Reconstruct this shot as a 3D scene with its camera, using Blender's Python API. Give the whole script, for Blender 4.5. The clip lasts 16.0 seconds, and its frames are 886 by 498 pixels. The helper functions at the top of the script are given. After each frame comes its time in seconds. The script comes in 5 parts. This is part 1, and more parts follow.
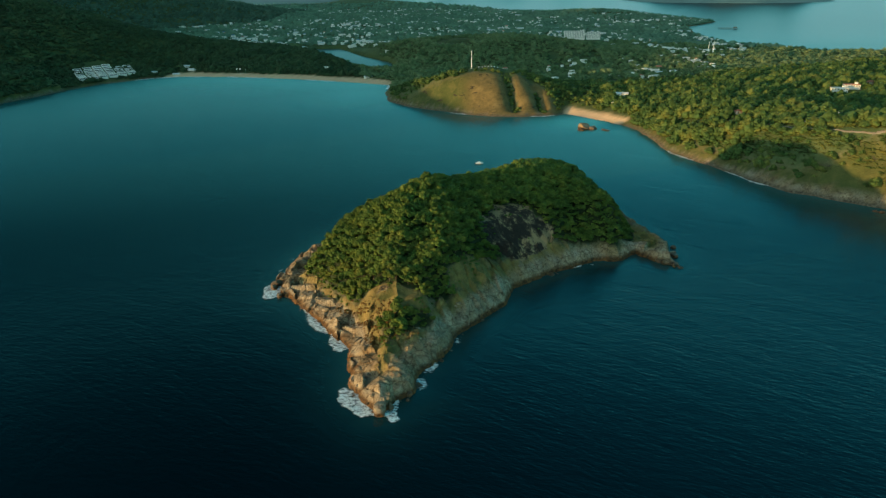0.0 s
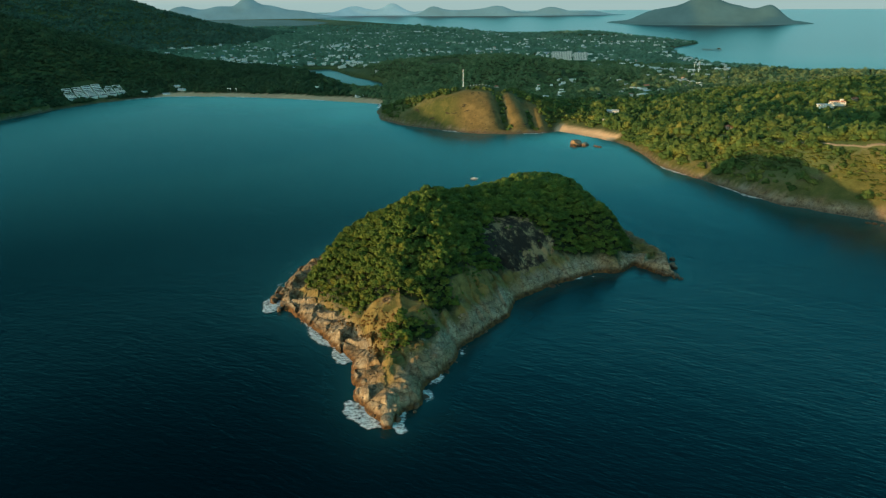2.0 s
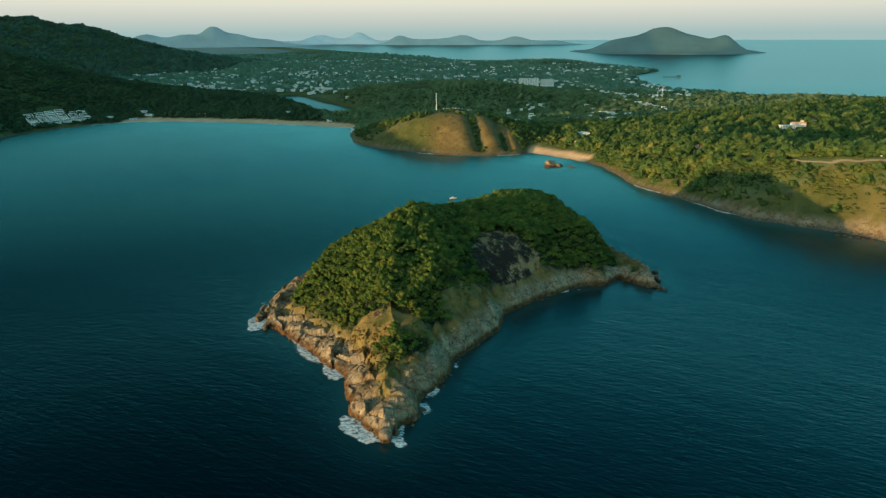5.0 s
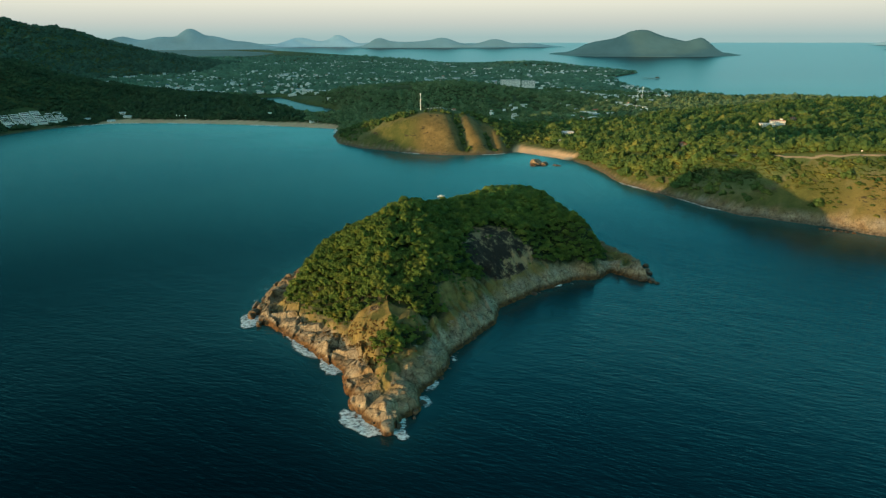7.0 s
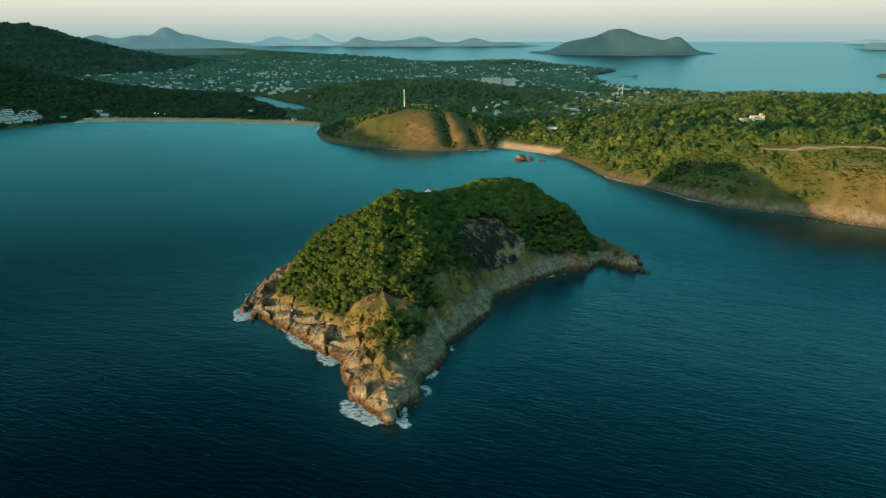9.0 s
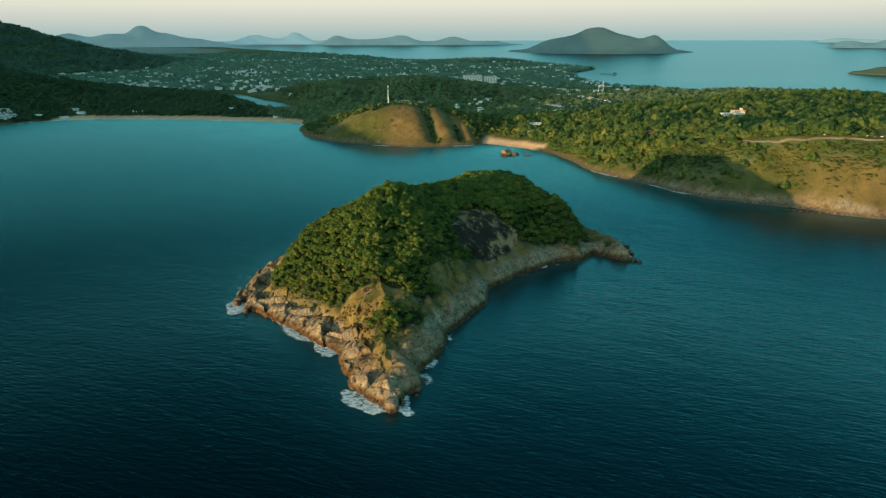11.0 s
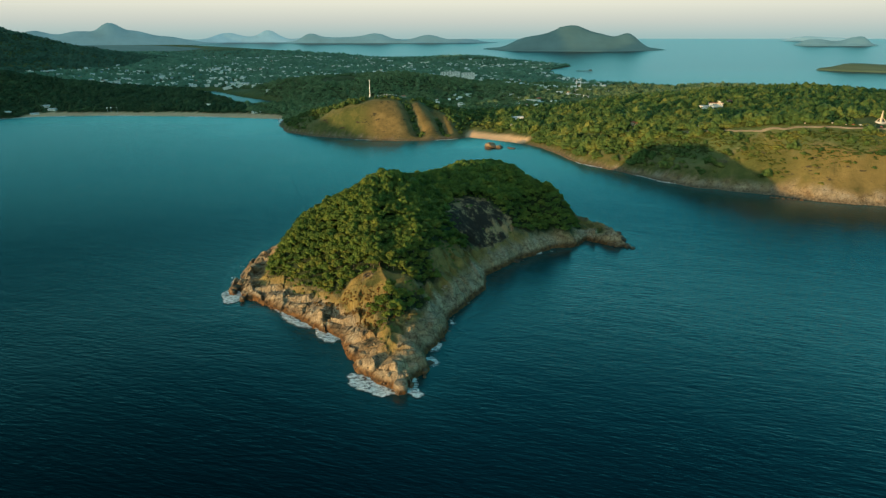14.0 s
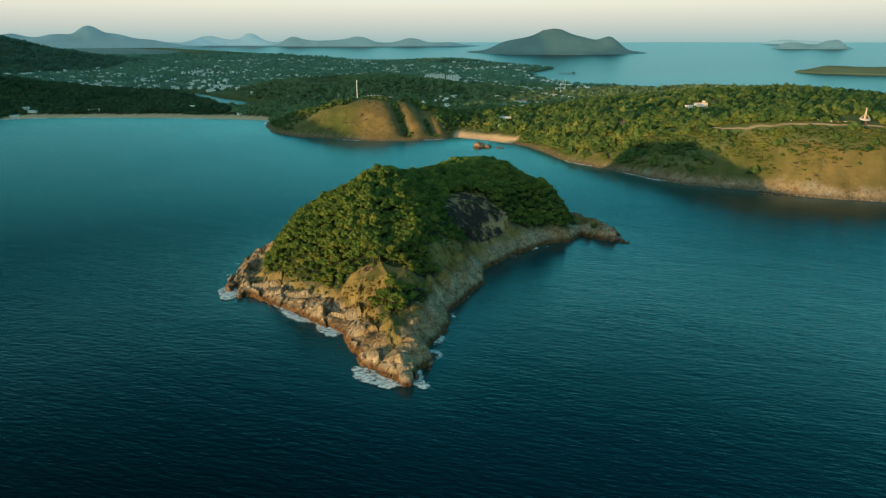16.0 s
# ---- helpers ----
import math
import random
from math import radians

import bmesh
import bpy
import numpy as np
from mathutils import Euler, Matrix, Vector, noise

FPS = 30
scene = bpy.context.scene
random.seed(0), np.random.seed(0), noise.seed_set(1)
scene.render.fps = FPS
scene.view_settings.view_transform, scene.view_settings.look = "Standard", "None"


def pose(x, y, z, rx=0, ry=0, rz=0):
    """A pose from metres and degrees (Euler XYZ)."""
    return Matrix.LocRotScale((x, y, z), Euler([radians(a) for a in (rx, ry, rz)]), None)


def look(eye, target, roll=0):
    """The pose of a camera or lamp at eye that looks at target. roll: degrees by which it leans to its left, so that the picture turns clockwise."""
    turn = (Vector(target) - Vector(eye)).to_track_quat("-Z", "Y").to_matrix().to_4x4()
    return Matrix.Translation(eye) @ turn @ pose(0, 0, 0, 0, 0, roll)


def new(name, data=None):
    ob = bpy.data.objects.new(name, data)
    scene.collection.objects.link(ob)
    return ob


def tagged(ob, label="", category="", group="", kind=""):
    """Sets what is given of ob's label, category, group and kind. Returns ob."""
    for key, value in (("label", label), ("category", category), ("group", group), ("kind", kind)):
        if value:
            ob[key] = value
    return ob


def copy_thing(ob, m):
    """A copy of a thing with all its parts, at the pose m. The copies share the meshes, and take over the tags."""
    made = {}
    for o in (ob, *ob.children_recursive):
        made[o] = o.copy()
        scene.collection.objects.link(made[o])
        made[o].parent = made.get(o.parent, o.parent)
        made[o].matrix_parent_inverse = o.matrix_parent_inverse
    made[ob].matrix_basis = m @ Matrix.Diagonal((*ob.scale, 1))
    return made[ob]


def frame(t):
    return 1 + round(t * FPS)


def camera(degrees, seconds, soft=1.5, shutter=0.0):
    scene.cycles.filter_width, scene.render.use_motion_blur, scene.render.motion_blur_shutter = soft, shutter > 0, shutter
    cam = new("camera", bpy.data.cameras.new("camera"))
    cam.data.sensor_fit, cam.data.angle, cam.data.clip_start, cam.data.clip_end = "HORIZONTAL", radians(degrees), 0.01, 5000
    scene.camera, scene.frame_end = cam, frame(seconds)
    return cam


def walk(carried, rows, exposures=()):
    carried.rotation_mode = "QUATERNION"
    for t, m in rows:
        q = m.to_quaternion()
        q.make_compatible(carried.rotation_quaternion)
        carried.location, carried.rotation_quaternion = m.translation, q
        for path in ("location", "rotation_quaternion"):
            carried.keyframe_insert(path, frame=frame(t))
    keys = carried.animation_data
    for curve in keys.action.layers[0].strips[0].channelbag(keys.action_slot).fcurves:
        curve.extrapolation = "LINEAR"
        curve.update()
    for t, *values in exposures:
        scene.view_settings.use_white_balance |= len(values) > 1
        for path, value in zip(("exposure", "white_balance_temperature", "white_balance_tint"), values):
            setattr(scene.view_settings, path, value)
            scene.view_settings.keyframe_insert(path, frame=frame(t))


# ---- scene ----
# The camera: a drone that slides to its left and sinks, turning to keep the islet in view.
cam = camera(69.88, 16.0, soft=1.3)
# seconds, x, y, z, yaw, pitch, roll
ROWS = [
    (0, 0.00, 0.00, 213.83, -0.026, -23.076, 0.587),
    (0.5, -2.62, -0.07, 212.13, -0.307, -22.626, 0.545),
    (1, -5.24, -0.13, 210.43, -0.599, -22.158, 0.532),
    (1.5, -7.86, -0.19, 208.74, -0.901, -21.681, 0.535),
    (2, -10.49, -0.23, 207.07, -1.272, -21.205, 0.516),
    (2.5, -13.12, -0.26, 205.40, -1.675, -20.759, 0.476),
    (3, -15.75, -0.27, 203.73, -2.167, -20.293, 0.428),
    (3.5, -18.38, -0.28, 202.08, -2.747, -19.834, 0.397),
    (4, -21.02, -0.27, 200.43, -3.364, -19.369, 0.345),
    (6.5, -34.23, -0.05, 192.26, -5.882, -18.473, 0.184),
    (7, -36.88, 0.04, 190.64, -6.360, -18.463, 0.185),
    (7.5, -39.54, 0.14, 189.02, -6.838, -18.468, 0.151),
    (8, -42.19, 0.26, 187.40, -7.330, -18.472, 0.164),
    (8.5, -44.85, 0.39, 185.79, -7.804, -18.461, 0.127),
    (9, -47.51, 0.53, 184.17, -8.298, -18.472, 0.138),
    (11.5, -60.86, 1.50, 176.11, -10.634, -18.505, 0.097),
    (12, -63.54, 1.75, 174.49, -11.026, -18.507, 0.088),
    (12.5, -66.22, 2.01, 172.88, -11.408, -18.526, 0.092),
    (13, -68.90, 2.29, 171.25, -11.790, -18.525, 0.030),
    (13.5, -71.59, 2.59, 169.63, -12.179, -18.532, 0.054),
    (14, -74.28, 2.91, 168.00, -12.577, -18.540, 0.068),
    (14.5, -76.97, 3.25, 166.37, -12.996, -18.573, 0.027),
    (15, -79.67, 3.60, 164.74, -13.386, -18.577, 0.000),
    (15.5, -82.36, 3.98, 163.10, -13.781, -18.418, 0.053),
    (16, -85.07, 4.37, 161.45, -14.197, -18.188, 0.025),
]
walk(cam, [(t, pose(x, y, z, 90 + pitch, 0, yaw) @ pose(0, 0, 0, 0, 0, -roll)) for t, x, y, z, yaw, pitch, roll in ROWS],
     exposures=[(0.0, 0.1, 5900, 3), (16.0, 0.1, 5900, 3)])
# ---- end of camera ----
# ---- world, sun ----
SUN_FROM = Vector((-0.90, -0.43, 0.0)).normalized()
SUN_UP = 3.1
world = bpy.data.worlds.new("sky")
scene.world = world
world.use_nodes = True
wn = world.node_tree
wn.nodes.clear()
w_out = wn.nodes.new("ShaderNodeOutputWorld")
w_bg = wn.nodes.new("ShaderNodeBackground")
w_sky = wn.nodes.new("ShaderNodeTexSky")
w_sky.sky_type, w_sky.sun_disc = "NISHITA", False
w_sky.sun_elevation = radians(SUN_UP)
w_sky.sun_rotation = math.atan2(SUN_FROM.x, SUN_FROM.y)
w_sky.air_density, w_sky.dust_density, w_sky.ozone_density = 1.0, 0.4, 3.0
w_co = wn.nodes.new("ShaderNodeTexCoord")
w_sep = wn.nodes.new("ShaderNodeSeparateXYZ")
w_max = wn.nodes.new("ShaderNodeMath")
w_max.operation, w_max.inputs[1].default_value = "MAXIMUM", 0.012
w_com = wn.nodes.new("ShaderNodeCombineXYZ")
wn.links.new(w_co.outputs["Generated"], w_sep.inputs[0])
wn.links.new(w_sep.outputs["X"], w_com.inputs["X"])
wn.links.new(w_sep.outputs["Y"], w_com.inputs["Y"])
wn.links.new(w_sep.outputs["Z"], w_max.inputs[0])
wn.links.new(w_max.outputs[0], w_com.inputs["Z"])
wn.links.new(w_com.outputs[0], w_sky.inputs["Vector"])
# evening haze: pale and warm low down, blue-green overhead
w_haze = wn.nodes.new("ShaderNodeValToRGB")
wn.links.new(w_sep.outputs["Z"], w_haze.inputs[0])
HAZE = [(0.0, (0.36, 0.46, 0.43)), (0.022, (0.58, 0.56, 0.48)), (0.05, (0.82, 0.73, 0.57)), (0.085, (0.94, 1.01, 0.98)), (0.14, (0.70, 1.16, 1.10)), (0.22, (0.44, 1.18, 1.12)), (0.33, (0.19, 1.01, 1.04)), (0.45, (0.045, 0.45, 0.59)), (0.60, (0.026, 0.19, 0.29)), (1.0, (0.02, 0.085, 0.13))]
while len(w_haze.color_ramp.elements) < len(HAZE):
    w_haze.color_ramp.elements.new(0.5)
for e, (p, c) in zip(w_haze.color_ramp.elements, HAZE):
    e.position, e.color = p, (*c, 1)
w_bg2 = wn.nodes.new("ShaderNodeBackground")
w_add = wn.nodes.new("ShaderNodeAddShader")
w_add2 = wn.nodes.new("ShaderNodeAddShader")
# the warm glow of the low sun's quarter of the sky
w_bg3 = wn.nodes.new("ShaderNodeBackground")
w_bg3.inputs["Color"].default_value = (0.95, 0.80, 0.60, 1)
wn.links.new(w_sky.outputs[0], w_bg.inputs["Color"])
wn.links.new(w_haze.outputs[0], w_bg2.inputs["Color"])
# the upper sky is darkest about a quarter turn from the sun, as clear air scatters
w_dot = wn.nodes.new("ShaderNodeVectorMath")
w_dot.operation = "DOT_PRODUCT"
w_dot.inputs[1].default_value = tuple(SUN_FROM)
wn.links.new(w_co.outputs["Generated"], w_dot.inputs[0])
w_pow = wn.nodes.new("ShaderNodeMath")
w_pow.operation = "MULTIPLY"
w_off = wn.nodes.new("ShaderNodeMath")
w_off.operation, w_off.inputs[1].default_value = "SUBTRACT", 0.15
wn.links.new(w_dot.outputs["Value"], w_off.inputs[0])
wn.links.new(w_off.outputs[0], w_pow.inputs[0])
wn.links.new(w_off.outputs[0], w_pow.inputs[1])
w_phase = wn.nodes.new("ShaderNodeMapRange")
w_phase.inputs["From Max"].default_value = 0.45
w_phase.inputs["To Min"].default_value, w_phase.inputs["To Max"].default_value = 0.26, 1.10
wn.links.new(w_pow.outputs[0], w_phase.inputs["Value"])
w_up = wn.nodes.new("ShaderNodeMapRange")
w_up.inputs["From Min"].default_value, w_up.inputs["From Max"].default_value = 0.08, 0.45
wn.links.new(w_sep.outputs["Z"], w_up.inputs["Value"])
w_mix = wn.nodes.new("ShaderNodeMix")
w_mix.inputs["A"].default_value = 1.0
wn.links.new(w_up.outputs[0], w_mix.inputs["Factor"])
wn.links.new(w_phase.outputs[0], w_mix.inputs["B"])
wn.links.new(w_mix.outputs["Result"], w_bg2.inputs["Strength"])
wn.links.new(w_bg.outputs[0], w_add.inputs[0])
wn.links.new(w_bg2.outputs[0], w_add.inputs[1])
w_glow = wn.nodes.new("ShaderNodeMapRange")
w_glow.inputs["From Min"].default_value, w_glow.inputs["From Max"].default_value = 0.36, 1.0
w_glow.inputs["To Min"].default_value, w_glow.inputs["To Max"].default_value = 0.0, 1.4
wn.links.new(w_dot.outputs["Value"], w_glow.inputs["Value"])
wn.links.new(w_glow.outputs[0], w_bg3.inputs["Strength"])
wn.links.new(w_bg3.outputs[0], w_add2.inputs[0])
wn.links.new(w_add.outputs[0], w_add2.inputs[1])
wn.links.new(w_add2.outputs[0], w_out.inputs["Surface"])
w_bg.inputs["Strength"].default_value = 0.012

sun = new("sun", bpy.data.lights.new("sun", "SUN"))
sun.data.energy, sun.data.angle, sun.data.color = 6.2, radians(0.6), (1.0, 0.57, 0.21)
sun.matrix_world = look(tuple(SUN_FROM * 900 + Vector((0, 0, 900 * math.tan(radians(SUN_UP))))), (0, 0, 0))
scene.view_settings.exposure = 0.0

# ---- far distance: past FLAT metres the land and sea draw in, so that the horizon lies within sight ----
HUB = (-50.0, 0.0, 184.0)
FLAT, DRAW = 2200.0, 3.0e-4


def far(x, y, z):
    """Draws places beyond FLAT in towards the hub, keeping the direction in which they lie."""
    dx, dy = np.asarray(x, float) - HUB[0], np.asarray(y, float) - HUB[1]
    r = np.hypot(dx, dy) + 1e-6
    near = np.where(r < FLAT, r, r * (1 + DRAW * FLAT) / (1 + DRAW * r))
    s = near / r
    return HUB[0] + dx * s, HUB[1] + dy * s, HUB[2] + (np.asarray(z, float) - HUB[2]) * s, s


# ---- numbers in fields ----
def hash2(i, j, k=0):
    v = np.sin(i * 127.1 + j * 311.7 + k * 74.7) * 43758.5453
    return v - np.floor(v)


def smooth(a, b, v):
    u = np.clip((v - a) / (b - a), 0, 1)
    return u * u * (3 - 2 * u)


def value_noise(x, y, k=0):
    i, j = np.floor(x), np.floor(y)
    u, v = x - i, y - j
    u, v = u * u * (3 - 2 * u), v * v * (3 - 2 * v)
    a, b, c, d = hash2(i, j, k), hash2(i + 1, j, k), hash2(i, j + 1, k), hash2(i + 1, j + 1, k)
    return a + (b - a) * u + (c - a) * v + (a - b - c + d) * u * v


def fractal(x, y, size, octaves=4, k=0):
    total, amp, norm = 0.0, 1.0, 0.0
    for o in range(octaves):
        total = total + amp * (value_noise(x / size + 17.3 * o, y / size - 9.1 * o, k + o) - 0.5)
        norm += amp
        amp, size = amp * 0.5, size * 0.5
    return total / norm * 2


def cells(x, y, size, k=0):
    """Uneven cells: the cell's random number, the way to its border, and the offset from its middle."""
    gx, gy = x / size, y / size
    i0, j0 = np.floor(gx), np.floor(gy)
    best = np.full(np.shape(gx), 9.0)
    second, num = best.copy(), np.zeros_like(best)
    ox, oy = np.zeros_like(best), np.zeros_like(best)
    for di in (-1, 0, 1):
        for dj in (-1, 0, 1):
            i, j = i0 + di, j0 + dj
            px, py = i + 0.15 + 0.7 * hash2(i, j, k), j + 0.15 + 0.7 * hash2(i, j, k + 5)
            d = np.hypot(gx - px, gy - py)
            closer = d < best
            second = np.where(closer, best, np.minimum(second, d))
            num = np.where(closer, hash2(i, j, k + 9), num)
            ox, oy = np.where(closer, gx - px, ox), np.where(closer, gy - py, oy)
            best = np.where(closer, d, best)
    return num, (second - best) * size, ox * size, oy * size


def inland(x, y, outline):
    """Metres from the outline: more than 0 within it."""
    x, y = np.asarray(x, float), np.asarray(y, float)
    best, inside = np.full(x.shape, 1e9), np.zeros(x.shape, bool)
    for (ax, ay), (bx, by) in zip(outline, outline[1:] + outline[:1]):
        ex, ey = bx - ax, by - ay
        u = np.clip(((x - ax) * ex + (y - ay) * ey) / (ex * ex + ey * ey), 0, 1)
        best = np.minimum(best, np.hypot(x - ax - u * ex, y - ay - u * ey))
        cross = (ay > y) != (by > y)
        if ay != by:
            inside ^= cross & (x < ax + (y - ay) / (by - ay) * ex)
    return np.where(inside, best, -best)


def bump(x, y, cx, cy, h, sx, sy, turn=0.0):
    c, s = math.cos(radians(turn)), math.sin(radians(turn))
    u, v = (x - cx) * c + (y - cy) * s, -(x - cx) * s + (y - cy) * c
    return h * np.exp(-0.5 * ((u / sx) ** 2 + (v / sy) ** 2))


# ---- the plan ----
ISLET = [(-127, 442), (-122, 416), (-111, 411), (-98, 394), (-84, 375), (-70, 356), (-61, 342), (-58, 320), (-55, 302),
         (-47, 290), (-37, 279), (-31, 279), (-27, 289), (-15, 296), (-14, 314), (-5, 326), (3, 338), (9, 358),
         (28, 378), (45, 399), (52, 424), (77, 444), (100, 459), (124, 472), (146, 473), (162, 488), (175, 470),
         (186, 461), (188, 480), (193, 498), (189, 520), (181, 550), (174, 590), (156, 638), (116, 670), (60, 660), (0, 620),
         (-60, 572), (-105, 525), (-122, 485)]
COAST = [(528, 521), (468, 555), (440, 587), (403, 622), (373, 646), (352, 682), (330, 755), (303, 811), (300, 901),
         (298, 955), (288, 987), (260, 1028), (234, 1068), (213, 1086), (196, 1073), (180, 1066), (141, 1064), (84, 1066), (19, 1104), (-52, 1160),
         (-100, 1221), (-113, 1319), (-110, 1420), (-212, 1476), (-372, 1540), (-514, 1578), (-640, 1592), (-712, 1552),
         (-778, 1475), (-806, 1398), (-835, 1300), (-856, 1220), (-930, 1050), (-960, 800), (-1050, 540), (-1300, 300), (-9000, -200),
         (-16000, 9000), (-1975, 12335), (-237, 7951), (420, 5666), (585, 5066), (1007, 4900), (1400, 4300), (1480, 3560),
         (1180, 3169), (1030, 2642), (1010, 2250), (1200, 1960), (1600, 1500), (1100, 760), (690, 500)]
LAGOON = [(-420, 2240), (-410, 2050), (-335, 1900), (-235, 1765), (-155, 1650), (-105, 1680), (-140, 1840), (-235, 2000), (-335, 2240)]


def islet_side(x, y):
    """0 on the sunlit shore, 1 on the shaded one, parted by the line from the point to the summit."""
    return smooth(-20, 20, x + 28 - (y - 280) * 0.13) * (1 - smooth(530, 600, y))


def islet_height(x, y):
    d = inland(x, y, ISLET) + fractal(x, y, 14, 3, 3) * 2.2
    side = islet_side(x, y)
    rise = np.interp(d, [-30, -6, 0, 3, 8, 18, 24, 30, 40, 51, 60, 71, 85, 110, 200], [-14, -4, -0.4, 3.2, 5.8, 8.6, 13, 19, 28, 36, 41, 47, 53, 58, 62])
    steep = np.interp(d, [-30, -6, 0, 3, 8, 13, 20, 30, 39, 50, 70, 110, 200], [-14, -5, -0.4, 6.0, 11.0, 15.5, 21, 30, 39, 42, 48, 55, 60])
    h = rise + (steep - rise) * side
    cap = 63 * np.exp(-(((x - 14) / 185) ** 2 + ((y - 508) / 172) ** 2)) - bump(x, y, 172, 545, 8, 30, 40)
    h = np.where(h > cap, cap + (h - cap) * 0.12, h)
    # the spur that runs from the summit to the point, the hollow beside it, the low ends of the islet
    inner = smooth(6, 24, d)
    h = h + inner * (bump(x, y, -6, 472, 8, 15, 34, 6) + bump(x, y, -45, 366, 5.5, 8, 15) + bump(x, y, -16, 368, 4, 8, 16) - bump(x, y, -30, 364, 1.5, 6, 16) - bump(x, y, 22, 508, 3.5, 14, 22) - bump(x, y, 62, 535, 3, 24, 24) + bump(x, y, 118, 592, 8, 30, 26) + bump(x, y, 150, 600, 7, 14, 20))
    h = h - inner * (bump(x, y, 113, 506, 9, 13, 17) + bump(x, y, 144, 566, 4, 20, 24) + bump(x, y, 173, 530, 11, 14, 22))
    h = h - smooth(8, 16, d) * bump(x, y, -108, 446, 3.5, 12, 28)
    h = h + (np.minimum(h, 5.5 + 0.06 * d) - h) * smooth(150, 168, x - (y - 530) * 0.15)
    rock = smooth(-4, 1, d) * (1 - smooth(19, 32, d))
    wx, wy = x + fractal(x, y, 11, 2, 51) * 1.6, y + fractal(x, y, 11, 2, 52) * 1.6
    u, v = wx * 0.75 - wy * 0.66, wx * 0.66 + wy * 0.75
    num, edge, ox, oy = cells(u * 0.62, v * 1.15, 12.0, 2)
    block = (num - 0.4) * 2.8 + ox * (hash2(num * 91, 3) - 0.35) * 0.75 + oy * (hash2(num * 57, 8) - 0.5) * 0.8
    block = (block + 1.3) * smooth(0.2, 2.2, edge) - 1.5
    num2, edge2, ox2, oy2 = cells(v * 0.75, u * 0.95, 4.6, 21)
    slab = 0.75 - 0.5 * bump(x, y, -26, 312, 1, 26, 28)
    block = block + slab * (((num2 - 0.4) * 1.3 + ox2 * (hash2(num2 * 33, 2) - 0.5) * 0.8 + oy2 * (hash2(num2 * 71, 5) - 0.5) * 0.6 + 0.6) * smooth(0.1, 1.5, edge2) - 0.6)
    block = block + fractal(x, y, 3, 2, 91) * 0.3
    h = h + rock * block * np.clip(0.5 + d / 14, 0.4, 1)
    h = h + bump(x, y, 178, 474, 3.0, 9, 9) * smooth(-3, 2, d) + bump(x, y, -33, 290, 2.5, 9, 9) * smooth(-2, 3, d)
    h = h + (1 - rock) * smooth(5, 40, d) * fractal(x, y, 30, 4, 8) * 3
    return h, d


def islet_cover(x, y, d, h):
    """Shares of wood, of dry grass and of bare dark cliff."""
    wander = fractal(x, y, 24, 4, 31) * 9
    right = islet_side(x, y)
    wood = smooth(19.5, 25.5, d + wander * 0.55 + right * 4 + 8 * smooth(80, 115, x) + bump(x, y, -12, 349, 1, 9, 6) * 9 - 20 * smooth(164, 171, x - (y - 530) * 0.1))
    cliff = np.clip(bump(x, y, 61, 467, 1.7, 18, 17, 45), 0, 1) * smooth(8, 14, d)
    cliff = smooth(0.42, 0.56, cliff + fractal(x, y, 15, 4, 44) * 0.75)
    grass = smooth(13, 20, d + wander * 0.7 + right * 6) * (1 - wood)
    open_grass = smooth(0.45, 0.6, bump(x, y, -35, 366, 1.3, 18, 9, -20) + bump(x, y, 17, 403, 0.85, 7, 24, -38) + fractal(x, y, 12, 3, 4) * 0.15)
    wood = wood * (1 - cliff) * (1 - open_grass)
    return wood, np.maximum(grass, open_grass) * (1 - cliff), cliff


def beach_share(x, y):
    a = smooth(60, 20, np.abs(inland(x, y, COAST))) * smooth(-705, -640, x) * smooth(-95, -125, x) * smooth(1370, 1420, y)
    b = bump(x, y, 254, 1050, 1.4, 46, 22, -53)
    return np.clip(a + b, 0, 1)


